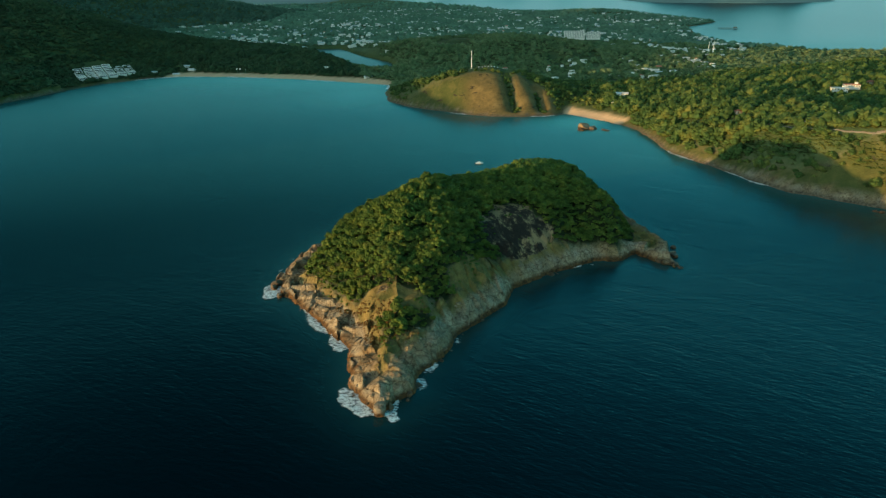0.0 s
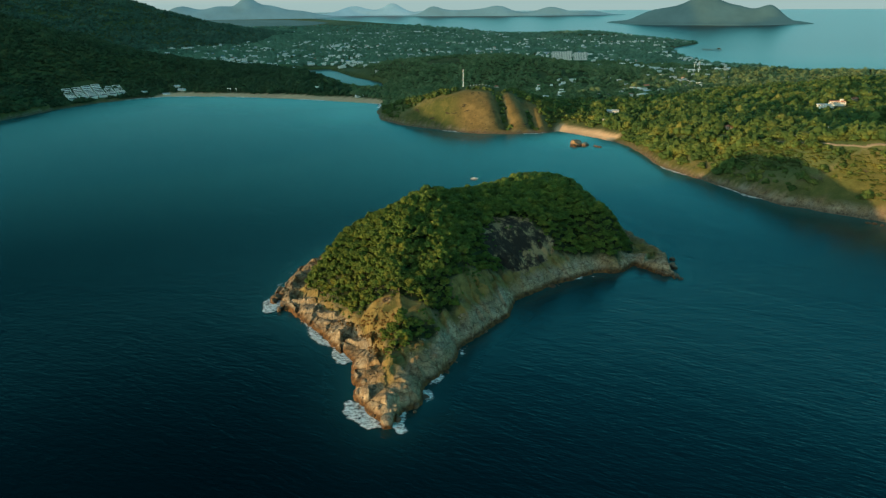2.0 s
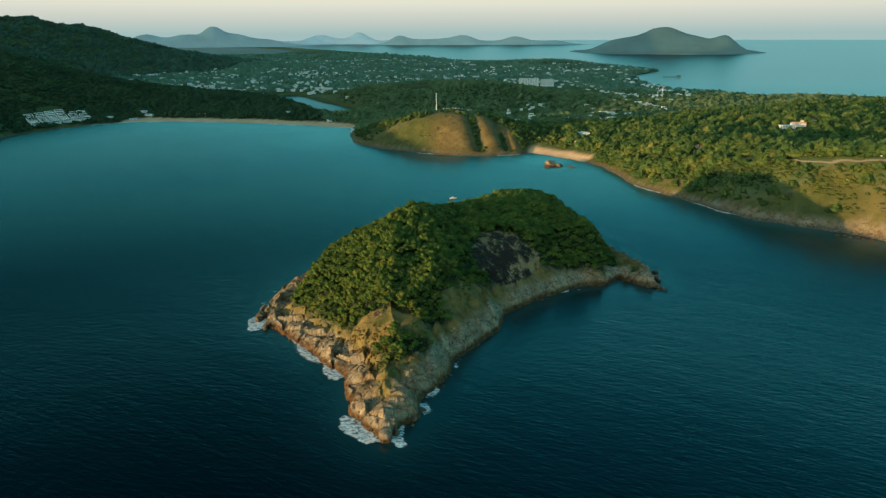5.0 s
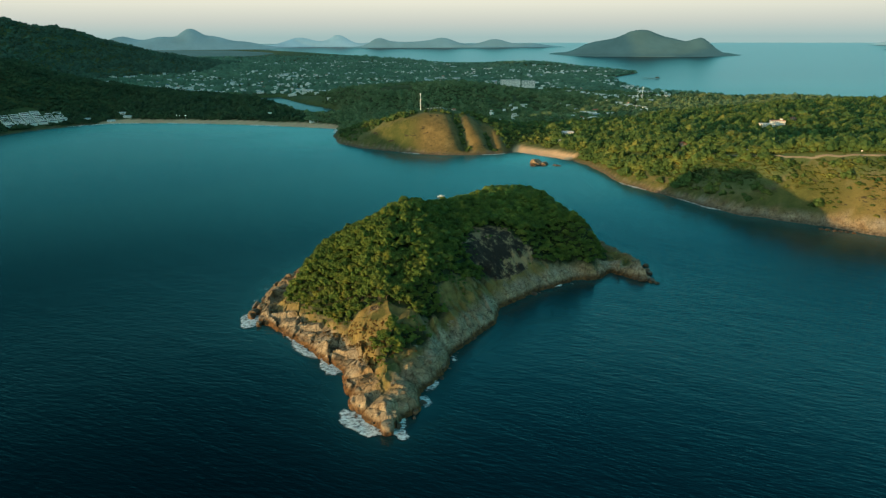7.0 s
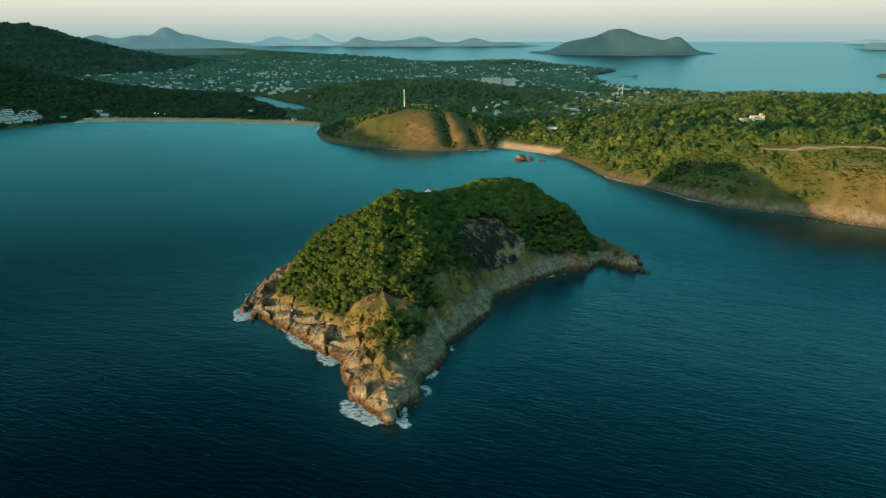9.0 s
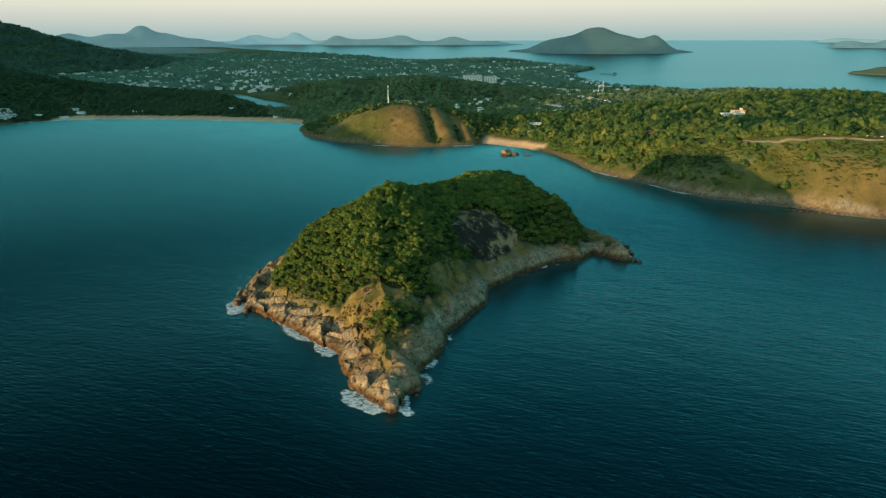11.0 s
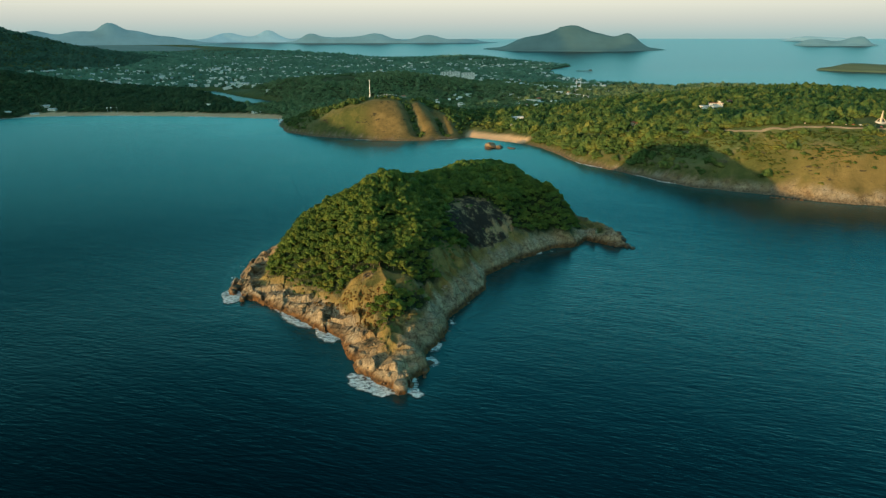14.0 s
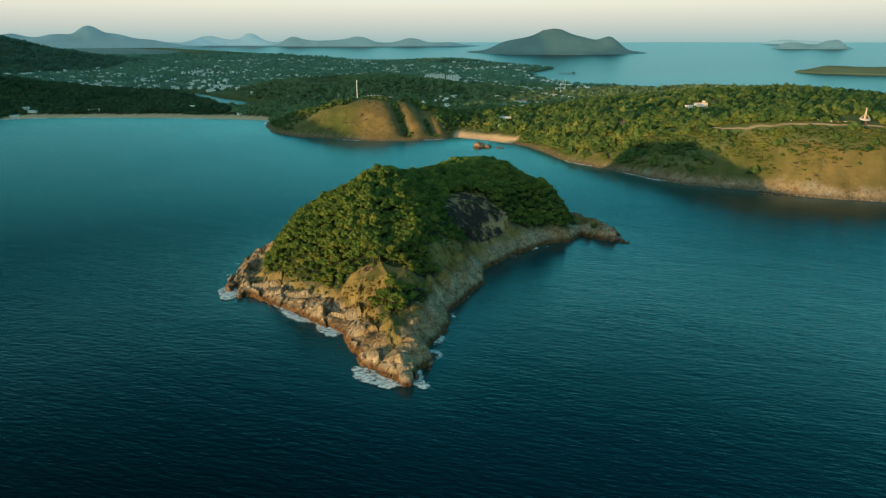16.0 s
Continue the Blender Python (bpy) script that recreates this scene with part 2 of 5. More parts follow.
def land_height(x, y):
    d = inland(x, y, COAST)
    near = smooth(3500, 1500, np.hypot(x, y))
    d = d + fractal(x, y, 26, 3, 5) * 5 * near
    lagoon = inland(x, y, LAGOON)
    sand = beach_share(x, y)
    ledge = np.interp(d, [-60, -10, 0, 3, 9, 30, 120], [-14, -4, -0.5, 2.2, 4.2, 7, 11])
    strand = np.interp(d, [-60, 0, 26, 40, 120], [-5, -0.1, 2.6, 4, 5])
    h = ledge + (strand - ledge) * np.clip(sand * 1.6, 0, 1)
    h = h * np.where(y > 1450, np.clip(1 - (y - 1450) / 500 * 0.4, 0.6, 1), 1)
    hill = bump(x, y, 86, 1184, 56, 90, 60, 4) + bump(x, y, -60, 1250, 12, 60, 60)
    hill = hill + bump(x, y, 50, 1868, 46, 260, 150) + bump(x, y, 300, 1800, 22, 220, 120) + bump(x, y, 460, 2185, 14, 160, 120)
    hill = hill + bump(x, y, 500, 640, 44, 105, 80, -40) + bump(x, y, 640, 560, 34, 130, 90) + bump(x, y, 415, 800, 26, 70, 120)
    hill = hill + bump(x, y, 760, 1060, 42, 260, 230) + bump(x, y, 480, 1020, 4, 120, 120) + bump(x, y, 1150, 1650, 14, 320, 220)
    hill = hill + bump(x, y, 1150, 1300, 20, 200, 250)
    # left hill, then unseen hills past the view's edge, added to block the sun
    hill = hill + bump(x, y, -1400, 1830, 185, 430, 250) + bump(x, y, -1600, 806, 140, 425, 325) + bump(x, y, -1900, 1500, 340, 250, 350) + bump(x, y, -2550, 2700, 400, 450, 420)
    # more unseen ridges, added to shade the far town and plain
    hill = hill + bump(x, y, -7240, 5416, 560, 2600, 600, 143) + bump(x, y, -5100, 3945, 620, 700, 600) + bump(x, y, -3500, 2400, 380, 420, 420)
    hill = hill + bump(x, y, -2300, 4200, 290, 660, 600) + bump(x, y, 1050, 4250, 30, 420, 260)
    hill = hill * smooth(np.where(y > 1400, 16, -8), np.where(y > 1400, 300, 50), d) * smooth(-10, 70, -lagoon)
    hill = hill * (1 + fractal(x, y, 120, 4, 11) * 0.14)
    h = h + hill + smooth(0, 60, d) * fractal(x, y, 60, 3, 14) * 1.5 * near
    # gullies down the bare face of the windmill hill
    gully = bump(x, y, 124, 1090, 1, 8, 55, 8) + bump(x, y, 171, 1088, 0.9, 6.5, 45, 10)
    h = h - gully * 15 * smooth(2, 30, d)
    h = np.where(lagoon > 0, -1.5, h)
    return h, d, sand, lagoon


def bare_share(x, y, h, d):
    """Where the mainland's slopes are bare, dry grass."""
    mill = bump(x, y, 112, 1092, 2.1, 86, 42, 4) * (1 - 0.9 * np.clip(bump(x, y, 124, 1100, 1.2, 7, 60, 8) + bump(x, y, 171, 1090, 1.1, 6, 45, 10), 0, 1))
    mill = mill * smooth(212, 192, x + (y - 1072) * 0.35)
    mill = mill + bump(x, y, -30, 1165, 0.68, 60, 24, -38)
    cape = smooth(38, 27, d + fractal(x, y, 50, 3, 19) * 16) * smooth(700, 630, y + fractal(x, y, 50, 2, 29) * 20) * smooth(340, 380, x)
    return np.clip(np.maximum(mill, cape * 0.85) + fractal(x, y, 42, 4, 71) * 0.42 - 0.05, 0, 1)


# ---- materials ----
def material(name):
    m = bpy.data.materials.new(name)
    m.use_nodes = True
    return m, m.node_tree, m.node_tree.nodes["Principled BSDF"]


def node(nt, kind, **values):
    n = nt.nodes.new("ShaderNode" + kind)
    for key, v in values.items():
        if key == "operation":
            n.operation = v
        elif key == "blend":
            n.data_type, n.blend_type = "RGBA", v
        else:
            n.inputs[key.replace("_", " ")].default_value = v
    return n


def grain(nt, scale, detail=4.0, rough=0.6, stretch=(1, 1, 1), turn=0.0):
    geo = nt.nodes.new("ShaderNodeNewGeometry")
    mp = nt.nodes.new("ShaderNodeMapping")
    mp.vector_type = "TEXTURE"
    mp.inputs["Scale"].default_value, mp.inputs["Rotation"].default_value = tuple(1 / v for v in stretch), (0, 0, turn)
    nt.links.new(geo.outputs["Position"], mp.inputs["Vector"])
    n = node(nt, "TexNoise", Scale=scale, Detail=detail, Roughness=rough)
    nt.links.new(mp.outputs[0], n.inputs["Vector"])
    return n.outputs["Fac"]


def ramp(nt, fac, stops):
    r = nt.nodes.new("ShaderNodeValToRGB")
    while len(r.color_ramp.elements) < len(stops):
        r.color_ramp.elements.new(0.5)
    for e, (p, c) in zip(r.color_ramp.elements, stops):
        e.position, e.color = p, (*c, 1)
    nt.links.new(fac, r.inputs[0])
    return r.outputs[0]


def mix(nt, fac, a, b, blend="MIX"):
    n = nt.nodes.new("ShaderNodeMix")
    n.data_type, n.blend_type = "RGBA", blend
    for sock, v in ((n.inputs[0], fac), (n.inputs[6], a), (n.inputs[7], b)):
        if isinstance(v, bpy.types.NodeSocket):
            nt.links.new(v, sock)
        else:
            sock.default_value = v if isinstance(v, float) else (*v, 1)
    return n.outputs[2]


def relief(nt, bsdf, fac, strength, distance):
    b = node(nt, "Bump", Strength=strength, Distance=distance)
    nt.links.new(fac, b.inputs["Height"])
    nt.links.new(b.outputs[0], bsdf.inputs["Normal"])
    return b


def leaf_material(name, dark, mid, light, size=0.09):
    m, nt, b = material(name)
    tone = ramp(nt, grain(nt, size, 3, 0.6), [(0.3, dark), (0.52, mid), (0.72, light)])
    geo = nt.nodes.new("ShaderNodeNewGeometry")
    hsv = nt.nodes.new("ShaderNodeHueSaturation")
    nt.links.new(tone, hsv.inputs["Color"])
    mr = node(nt, "MapRange")
    mr.inputs["To Min"].default_value, mr.inputs["To Max"].default_value = 0.84, 1.16
    nt.links.new(geo.outputs["Random Per Island"], mr.inputs["Value"])
    nt.links.new(mr.outputs[0], hsv.inputs["Value"])
    info = nt.nodes.new("ShaderNodeObjectInfo")
    mr2 = node(nt, "MapRange")
    mr2.inputs["To Min"].default_value, mr2.inputs["To Max"].default_value = 0.475, 0.515
    nt.links.new(info.outputs["Random"], mr2.inputs["Value"])
    nt.links.new(mr2.outputs[0], hsv.inputs["Hue"])
    nt.links.new(hsv.outputs[0], b.inputs["Base Color"])
    b.inputs["Roughness"].default_value = 0.75
    b.inputs["Specular IOR Level"].default_value = 0.2
    relief(nt, b, grain(nt, 0.9, 4, 0.7), 0.35, 0.4)
    tr = nt.nodes.new("ShaderNodeBsdfTranslucent")
    nt.links.new(hsv.outputs[0], tr.inputs["Color"])
    both = nt.nodes.new("ShaderNodeMixShader")
    both.inputs[0].default_value = 0.28
    nt.links.new(b.outputs[0], both.inputs[1])
    nt.links.new(tr.outputs[0], both.inputs[2])
    nt.links.new(both.outputs[0], nt.nodes["Material Output"].inputs["Surface"])
    return m


LEAF = leaf_material("islet leaves", (0.052, 0.092, 0.018), (0.100, 0.148, 0.024), (0.20, 0.215, 0.034))
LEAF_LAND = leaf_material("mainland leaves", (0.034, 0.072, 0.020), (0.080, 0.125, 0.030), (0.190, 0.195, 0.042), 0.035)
# hill leaves paled by distance, with the haze put into their colour
LEAF_HILL_HAZE = leaf_material("hazed hill leaves", (0.080, 0.145, 0.062), (0.125, 0.190, 0.082), (0.165, 0.225, 0.100), 0.02)
# darker copy for the left hillside, its shade put into the colour
LEAF_SHADED = leaf_material("shade-dark hillside leaves", (0.028, 0.054, 0.023), (0.048, 0.082, 0.034), (0.072, 0.106, 0.042), 0.02)
# far ridge: a darker mix, with blue haze put into the colour
LEAF_RIDGE_HAZE = leaf_material("hazed ridge leaves", (0.050, 0.098, 0.066), (0.074, 0.130, 0.088), (0.100, 0.160, 0.105), 0.015)
# trees of the town and beyond: pale blue-green haze tint in the colour
LEAF_FAR_HAZE = leaf_material("hazed far leaves", (0.095, 0.180, 0.120), (0.140, 0.235, 0.155), (0.180, 0.275, 0.17), 0.012)
LEAF_DRY = leaf_material("dry leaves", (0.10, 0.075, 0.02), (0.17, 0.11, 0.03), (0.22, 0.15, 0.04))


def bark_material():
    m, nt, b = material("bark")
    nt.links.new(ramp(nt, grain(nt, 2.5, 4, 0.6, (1, 1, 0.2)), [(0.3, (0.07, 0.05, 0.035)), (0.7, (0.17, 0.13, 0.10))]), b.inputs["Base Color"])
    b.inputs["Roughness"].default_value = 0.9
    return m


BARK = bark_material()


def rock_nodes(nt, pale=0.55, joint=0.6, tide_low=(0.030, 0.020, 0.010), tide_high=(0.145, 0.075, 0.025), shade=1.0):
    """Weathered granite: pale tan with grey lichen, dark streaks and cracks, brown and wet near the water."""
    base = ramp(nt, grain(nt, 0.16, 6, 0.65), [(0.30, (0.10, 0.070, 0.038)), (0.47, (0.265, 0.205, 0.125)), (0.64, (0.44, 0.36, 0.24))])
    grey = ramp(nt, grain(nt, 0.05, 4, 0.6), [(0.42, (0, 0, 0)), (0.62, (1, 1, 1))])
    base = mix(nt, mix(nt, 1 - pale, grey, (0, 0, 0)), base, (0.33, 0.305, 0.245))
    brown = ramp(nt, grain(nt, 0.04, 5, 0.65), [(0.45, (1, 1, 1)), (0.62, (0.66, 0.53, 0.35))])
    base = mix(nt, 0.8, base, brown, "MULTIPLY")
    streak = ramp(nt, grain(nt, 0.55, 5, 0.7, (1, 1, 0.18)), [(0.32, (0.30, 0.26, 0.22)), (0.46, (1.08, 1.08, 1.08))])
    base = mix(nt, 0.9, base, streak, "MULTIPLY")
    geo0 = nt.nodes.new("ShaderNodeNewGeometry")
    wob = nt.nodes.new("ShaderNodeVectorMath")
    wob.operation = "MULTIPLY_ADD"
    wob.inputs[1].default_value = (3.0, 3.0, 3.0)
    wn_ = node(nt, "TexNoise", Scale=0.3, Detail=3.0)
    nt.links.new(geo0.outputs["Position"], wn_.inputs["Vector"])
    nt.links.new(wn_.outputs["Color"], wob.inputs[0])
    nt.links.new(geo0.outputs["Position"], wob.inputs[2])
    vor = node(nt, "TexVoronoi", Scale=0.11)
    vor.feature = "DISTANCE_TO_EDGE"
    nt.links.new(wob.outputs[0], vor.inputs["Vector"])
    crack = ramp(nt, vor.outputs["Distance"], [(0.0, (0.22, 0.19, 0.16)), (0.05, (1, 1, 1))])
    base = mix(nt, joint, base, crack, "MULTIPLY")
    lay = nt.nodes.new("ShaderNodeMapping")
    lay.inputs["Rotation"].default_value, lay.inputs["Scale"].default_value = (0.3, 0.2, 0.7), (0.30, 1.3, 1.1)
    nt.links.new(wob.outputs[0], lay.inputs["Vector"])
    vor2 = node(nt, "TexVoronoi", Scale=0.16)
    vor2.feature = "DISTANCE_TO_EDGE"
    nt.links.new(lay.outputs[0], vor2.inputs["Vector"])
    crack2 = ramp(nt, vor2.outputs["Distance"], [(0.0, (0.25, 0.21, 0.18)), (0.04, (1, 1, 1))])
    base = mix(nt, 0.5, base, crack2, "MULTIPLY")
    base = mix(nt, 1.0, base, (shade, shade, shade), "MULTIPLY")
    speck = ramp(nt, grain(nt, 2.2, 4, 0.7), [(0.3, (0.55, 0.53, 0.5)), (0.6, (1.1, 1.08, 1.05))])
    base = mix(nt, 0.8, base, speck, "MULTIPLY")
    geo = nt.nodes.new("ShaderNodeNewGeometry")
    sep = nt.nodes.new("ShaderNodeSeparateXYZ")
    nt.links.new(geo.outputs["Position"], sep.inputs[0])
    jit = node(nt, "Math", operation="MULTIPLY_ADD")
    jit.inputs[1].default_value = -5.0
    nt.links.new(grain(nt, 0.25, 4, 0.6), jit.inputs[0])
    nt.links.new(sep.outputs["Z"], jit.inputs[2])
    mr = node(nt, "MapRange")
    mr.inputs["From Min"].default_value, mr.inputs["From Max"].default_value = -0.6, 2.2
    mr.inputs["To Min"].default_value, mr.inputs["To Max"].default_value = 1.0, 0.0
    nt.links.new(jit.outputs[0], mr.inputs["Value"])
    tide = ramp(nt, grain(nt, 0.4, 4, 0.6), [(0.36, tide_low), (0.64, tide_high)])
    return mix(nt, mr.outputs[0], base, tide), mr.outputs[0]


def rock_material():
    m, nt, b = material("granite")
    colour, wet = rock_nodes(nt)
    nt.links.new(colour, b.inputs["Base Color"])
    mr = node(nt, "MapRange")
    mr.inputs["To Min"].default_value, mr.inputs["To Max"].default_value = 0.85, 0.45
    nt.links.new(wet, mr.inputs["Value"])
    nt.links.new(mr.outputs[0], b.inputs["Roughness"])
    relief(nt, b, grain(nt, 0.7, 7, 0.7, (1, 1, 0.5)), 1.0, 0.9)
    return m


GRANITE = rock_material()


def ground_material(name, grass_low, grass_high, soil, cliff):
    """Rock, dry grass, wood soil and dark cliff, by the shares kept on the mesh (r: wood, g: grass, b: cliff)."""
    m, nt, b = material(name)
    rock, wet = rock_nodes(nt)
    share = nt.nodes.new("ShaderNodeVertexColor")
    share.layer_name = "cover"
    sep = nt.nodes.new("ShaderNodeSeparateColor")
    nt.links.new(share.outputs["Color"], sep.inputs[0])
    grass = ramp(nt, grain(nt, 0.12, 6, 0.7), [(0.3, grass_low), (0.65, grass_high)])
    scrub = ramp(nt, grain(nt, 0.07, 5, 0.7), [(0.52, (0, 0, 0)), (0.62, (1, 1, 1))])
    grass = mix(nt, scrub, grass, (0.085, 0.085, 0.022))
    dark = ramp(nt, grain(nt, 0.075, 7, 0.72, (1, 1, 0.5)), [(0.47, cliff), (0.52, (0.07, 0.052, 0.033)), (0.57, (0.32, 0.225, 0.115))])
    c = mix(nt, sep.outputs["Green"], rock, grass)
    c = mix(nt, sep.outputs["Blue"], c, dark)
    c = mix(nt, sep.outputs["Red"], c, soil)
    nt.links.new(c, b.inputs["Base Color"])
    b.inputs["Roughness"].default_value = 0.9
    b.inputs["Specular IOR Level"].default_value = 0.25
    relief(nt, b, grain(nt, 0.6, 7, 0.7), 0.7, 0.6)
    return m


def sand_soil_material():
    """The mainland's ground: r wood floor, g dry grass, b sand; the rest rock."""
    m, nt, b = material("mainland ground")
    rock, wet = rock_nodes(nt, 0.9, 0.2, (0.05, 0.040, 0.028), (0.17, 0.14, 0.095), 0.72)
    share = nt.nodes.new("ShaderNodeVertexColor")
    share.layer_name = "cover"
    sep = nt.nodes.new("ShaderNodeSeparateColor")
    nt.links.new(share.outputs["Color"], sep.inputs[0])
    grass = ramp(nt, grain(nt, 0.045, 6, 0.7), [(0.3, (0.048, 0.066, 0.017)), (0.5, (0.084, 0.094, 0.026)), (0.7, (0.140, 0.122, 0.040))])
    scrub = ramp(nt, grain(nt, 0.03, 7, 0.74), [(0.48, (0, 0, 0)), (0.56, (1, 1, 1))])
    grass = mix(nt, scrub, grass, (0.055, 0.068, 0.018))
    tan = ramp(nt, grain(nt, 0.06, 6, 0.7), [(0.3, (0.085, 0.072, 0.026)), (0.5, (0.165, 0.122, 0.046)), (0.7, (0.24, 0.172, 0.070))])
    grass = mix(nt, share.outputs["Alpha"], grass, tan)
    stone = ramp(nt, grain(nt, 0.05, 7, 0.75, (0.6, 0.6, 2.0)), [(0.60, (0, 0, 0)), (0.63, (1, 1, 1))])
    grass = mix(nt, stone, grass, (0.040, 0.036, 0.024))
    floor = ramp(nt, grain(nt, 0.02, 6, 0.7), [(0.35, (0.050, 0.080, 0.030)), (0.65, (0.095, 0.115, 0.040))])
    c = mix(nt, sep.outputs["Green"], rock, grass)
    c = mix(nt, sep.outputs["Red"], c, floor)
    c = mix(nt, sep.outputs["Blue"], c, ramp(nt, grain(nt, 0.08, 4, 0.6), [(0.3, (0.62, 0.42, 0.25)), (0.7, (0.74, 0.52, 0.32))]))
    nt.links.new(c, b.inputs["Base Color"])
    b.inputs["Roughness"].default_value = 0.92
    b.inputs["Specular IOR Level"].default_value = 0.2
    relief(nt, b, grain(nt, 0.2, 6, 0.7), 0.8, 1.5)
    return m


ISLET_GROUND = ground_material("islet ground", (0.100, 0.082, 0.026), (0.25, 0.185, 0.058), (0.024, 0.036, 0.010), (0.026, 0.020, 0.015))
LAND_GROUND = sand_soil_material()


def water_material():
    m, nt, b = material("sea water")
    share = nt.nodes.new("ShaderNodeVertexColor")
    share.layer_name = "pale_water"
    sep = nt.nodes.new("ShaderNodeSeparateColor")
    nt.links.new(share.outputs["Color"], sep.inputs[0])
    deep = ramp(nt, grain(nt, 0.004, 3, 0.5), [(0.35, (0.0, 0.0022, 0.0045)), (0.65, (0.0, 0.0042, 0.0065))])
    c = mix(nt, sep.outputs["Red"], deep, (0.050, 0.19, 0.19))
    nt.links.new(c, b.inputs["Base Color"])
    rough = node(nt, "MapRange")
    rough.inputs["To Min"].default_value, rough.inputs["To Max"].default_value = 0.12, 0.30
    nt.links.new(sep.outputs["Green"], rough.inputs["Value"])
    nt.links.new(rough.outputs[0], b.inputs["Roughness"])
    b.inputs["IOR"].default_value = 1.333
    chop = mix(nt, 0.55, grain(nt, 0.09, 3, 0.55, (0.5, 1.6, 1), -0.62), grain(nt, 0.30, 3, 0.6, (0.5, 1.5, 1), -0.5))
    swell = grain(nt, 0.025, 2, 0.5, (0.5, 1.6, 1), -0.7)
    both = mix(nt, 0.35, chop, swell)
    bp = relief(nt, b, both, 1.0, 0.68)
    mr = node(nt, "MapRange")
    mr.inputs["To Min"].default_value, mr.inputs["To Max"].default_value = 1.0, 0.5
    nt.links.new(sep.outputs["Green"], mr.inputs["Value"])
    nt.links.new(mr.outputs[0], bp.inputs["Strength"])
    return m


WATER = water_material()


def plain(name, colour, rough=0.6, metal=0.0, spot=0.25, size=0.4):
    m, nt, b = material(name)
    lo, hi = tuple(c * (1 - spot) for c in colour), tuple(min(1, c * (1 + spot)) for c in colour)
    nt.links.new(ramp(nt, grain(nt, size, 5, 0.65), [(0.3, lo), (0.7, hi)]), b.inputs["Base Color"])
    b.inputs["Roughness"].default_value, b.inputs["Metallic"].default_value = rough, metal
    return m


# ---- meshes ----
def mesh_of(name, verts, faces, mats, smooth_faces=False):
    """A mesh from an array of places and an array of triangles or quads."""
    me = bpy.data.meshes.new(name)
    verts, faces = np.asarray(verts, np.float32), np.asarray(faces, np.int32)
    n = faces.shape[1]
    me.vertices.add(len(verts))
    me.vertices.foreach_set("co", verts.ravel())
    me.loops.add(faces.size)
    me.loops.foreach_set("vertex_index", faces.ravel())
    me.polygons.add(len(faces))
    me.polygons.foreach_set("loop_start", np.arange(0, faces.size, n, dtype=np.int32))
    me.polygons.foreach_set("loop_total", np.full(len(faces), n, np.int32))
    me.polygons.foreach_set("use_smooth", np.full(len(faces), smooth_faces))
    me.update(calc_edges=True)
    me.validate()
    for m in mats if isinstance(mats, (list, tuple)) else [mats]:
        me.materials.append(m)
    return me


def keep_shares(me, name, rgb, alpha=1.0):
    a = me.color_attributes.new(name, "FLOAT_COLOR", "POINT")
    data = np.ones((len(me.vertices), 4), np.float32)
    data[:, :3], data[:, 3] = rgb, alpha
    a.data.foreach_set("color", data.ravel())


def grid_faces(rows, cols, ring=False):
    i = np.arange(rows * cols).reshape(rows, cols)
    if ring:
        i = np.concatenate([i, i[:, :1]], 1)
    return np.stack([i[:-1, :-1], i[:-1, 1:], i[1:, 1:], i[1:, :-1]], -1).reshape(-1, 4)


def part(name, bm, mat, parent, label=""):
    me = bpy.data.meshes.new(name)
    bm.to_mesh(me)
    bm.free()
    me.materials.append(mat)
    ob = new(name, me)
    ob.parent = parent
    return tagged(ob, label)


def box(bm, cx, cy, z0, sx, sy, sz, turn=0.0):
    m = Matrix.Translation((cx, cy, z0 + sz / 2)) @ Matrix.Rotation(radians(turn), 4, "Z") @ Matrix.Diagonal((sx, sy, sz, 1))
    bmesh.ops.create_cube(bm, size=1, matrix=m)
    return bm


# ---- the sea ----
def build_sea():
    turns = np.radians(np.concatenate([np.arange(-62, 62, 0.3), np.arange(62, 298, 4.0)]))
    r = np.concatenate([np.linspace(0.4, 2200, 170), 2200 * np.exp(np.linspace(0.02, math.log(27000 / 2200), 70))])
    rr, tt = np.meshgrid(r, turns, indexing="ij")
    x, y = HUB[0] + rr * np.sin(tt), HUB[1] + rr * np.cos(tt)
    d1, d2 = -inland(x, y, ISLET), -inland(x, y, COAST)
    lagoon = inland(x, y, LAGOON)
    pale_water = 0.30 * np.exp(-np.maximum(d1, 0) / 14) + 0.30 * np.exp(-np.maximum(d2, 0) / 45)
    strand = np.exp(-np.maximum(d2, 0) / 170) * smooth(-830, -600, x) * smooth(-60, -200, x) * smooth(1000, 1350, y)
    # shallows pale the shores; the last term pales the open mid bay as well
    pale_water = pale_water + 0.85 * strand + 0.5 * bump(x, y, 232, 1020, 1, 45, 45) + 0.32 * smooth(320, 850, y) * smooth(3500, 1900, y)
    pale_water = np.where(lagoon > -30, 0.1, np.clip(pale_water, 0, 1))
    X, Y, Z, _ = far(x, y, 0 * x)
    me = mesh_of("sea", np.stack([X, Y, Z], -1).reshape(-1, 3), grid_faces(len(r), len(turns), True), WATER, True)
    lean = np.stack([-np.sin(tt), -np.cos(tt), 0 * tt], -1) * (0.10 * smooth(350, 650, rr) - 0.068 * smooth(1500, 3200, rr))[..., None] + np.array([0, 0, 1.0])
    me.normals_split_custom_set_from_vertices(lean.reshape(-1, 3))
    keep_shares(me, "pale_water", np.stack([pale_water, np.where(lagoon > -30, 1.0, smooth(350, 2600, rr)), 0 * rr], -1).reshape(-1, 3))
    return tagged(new("water", me), "deep teal sea with fine wind ripples, paler near the beaches", "sea", kind="structure")


build_sea()


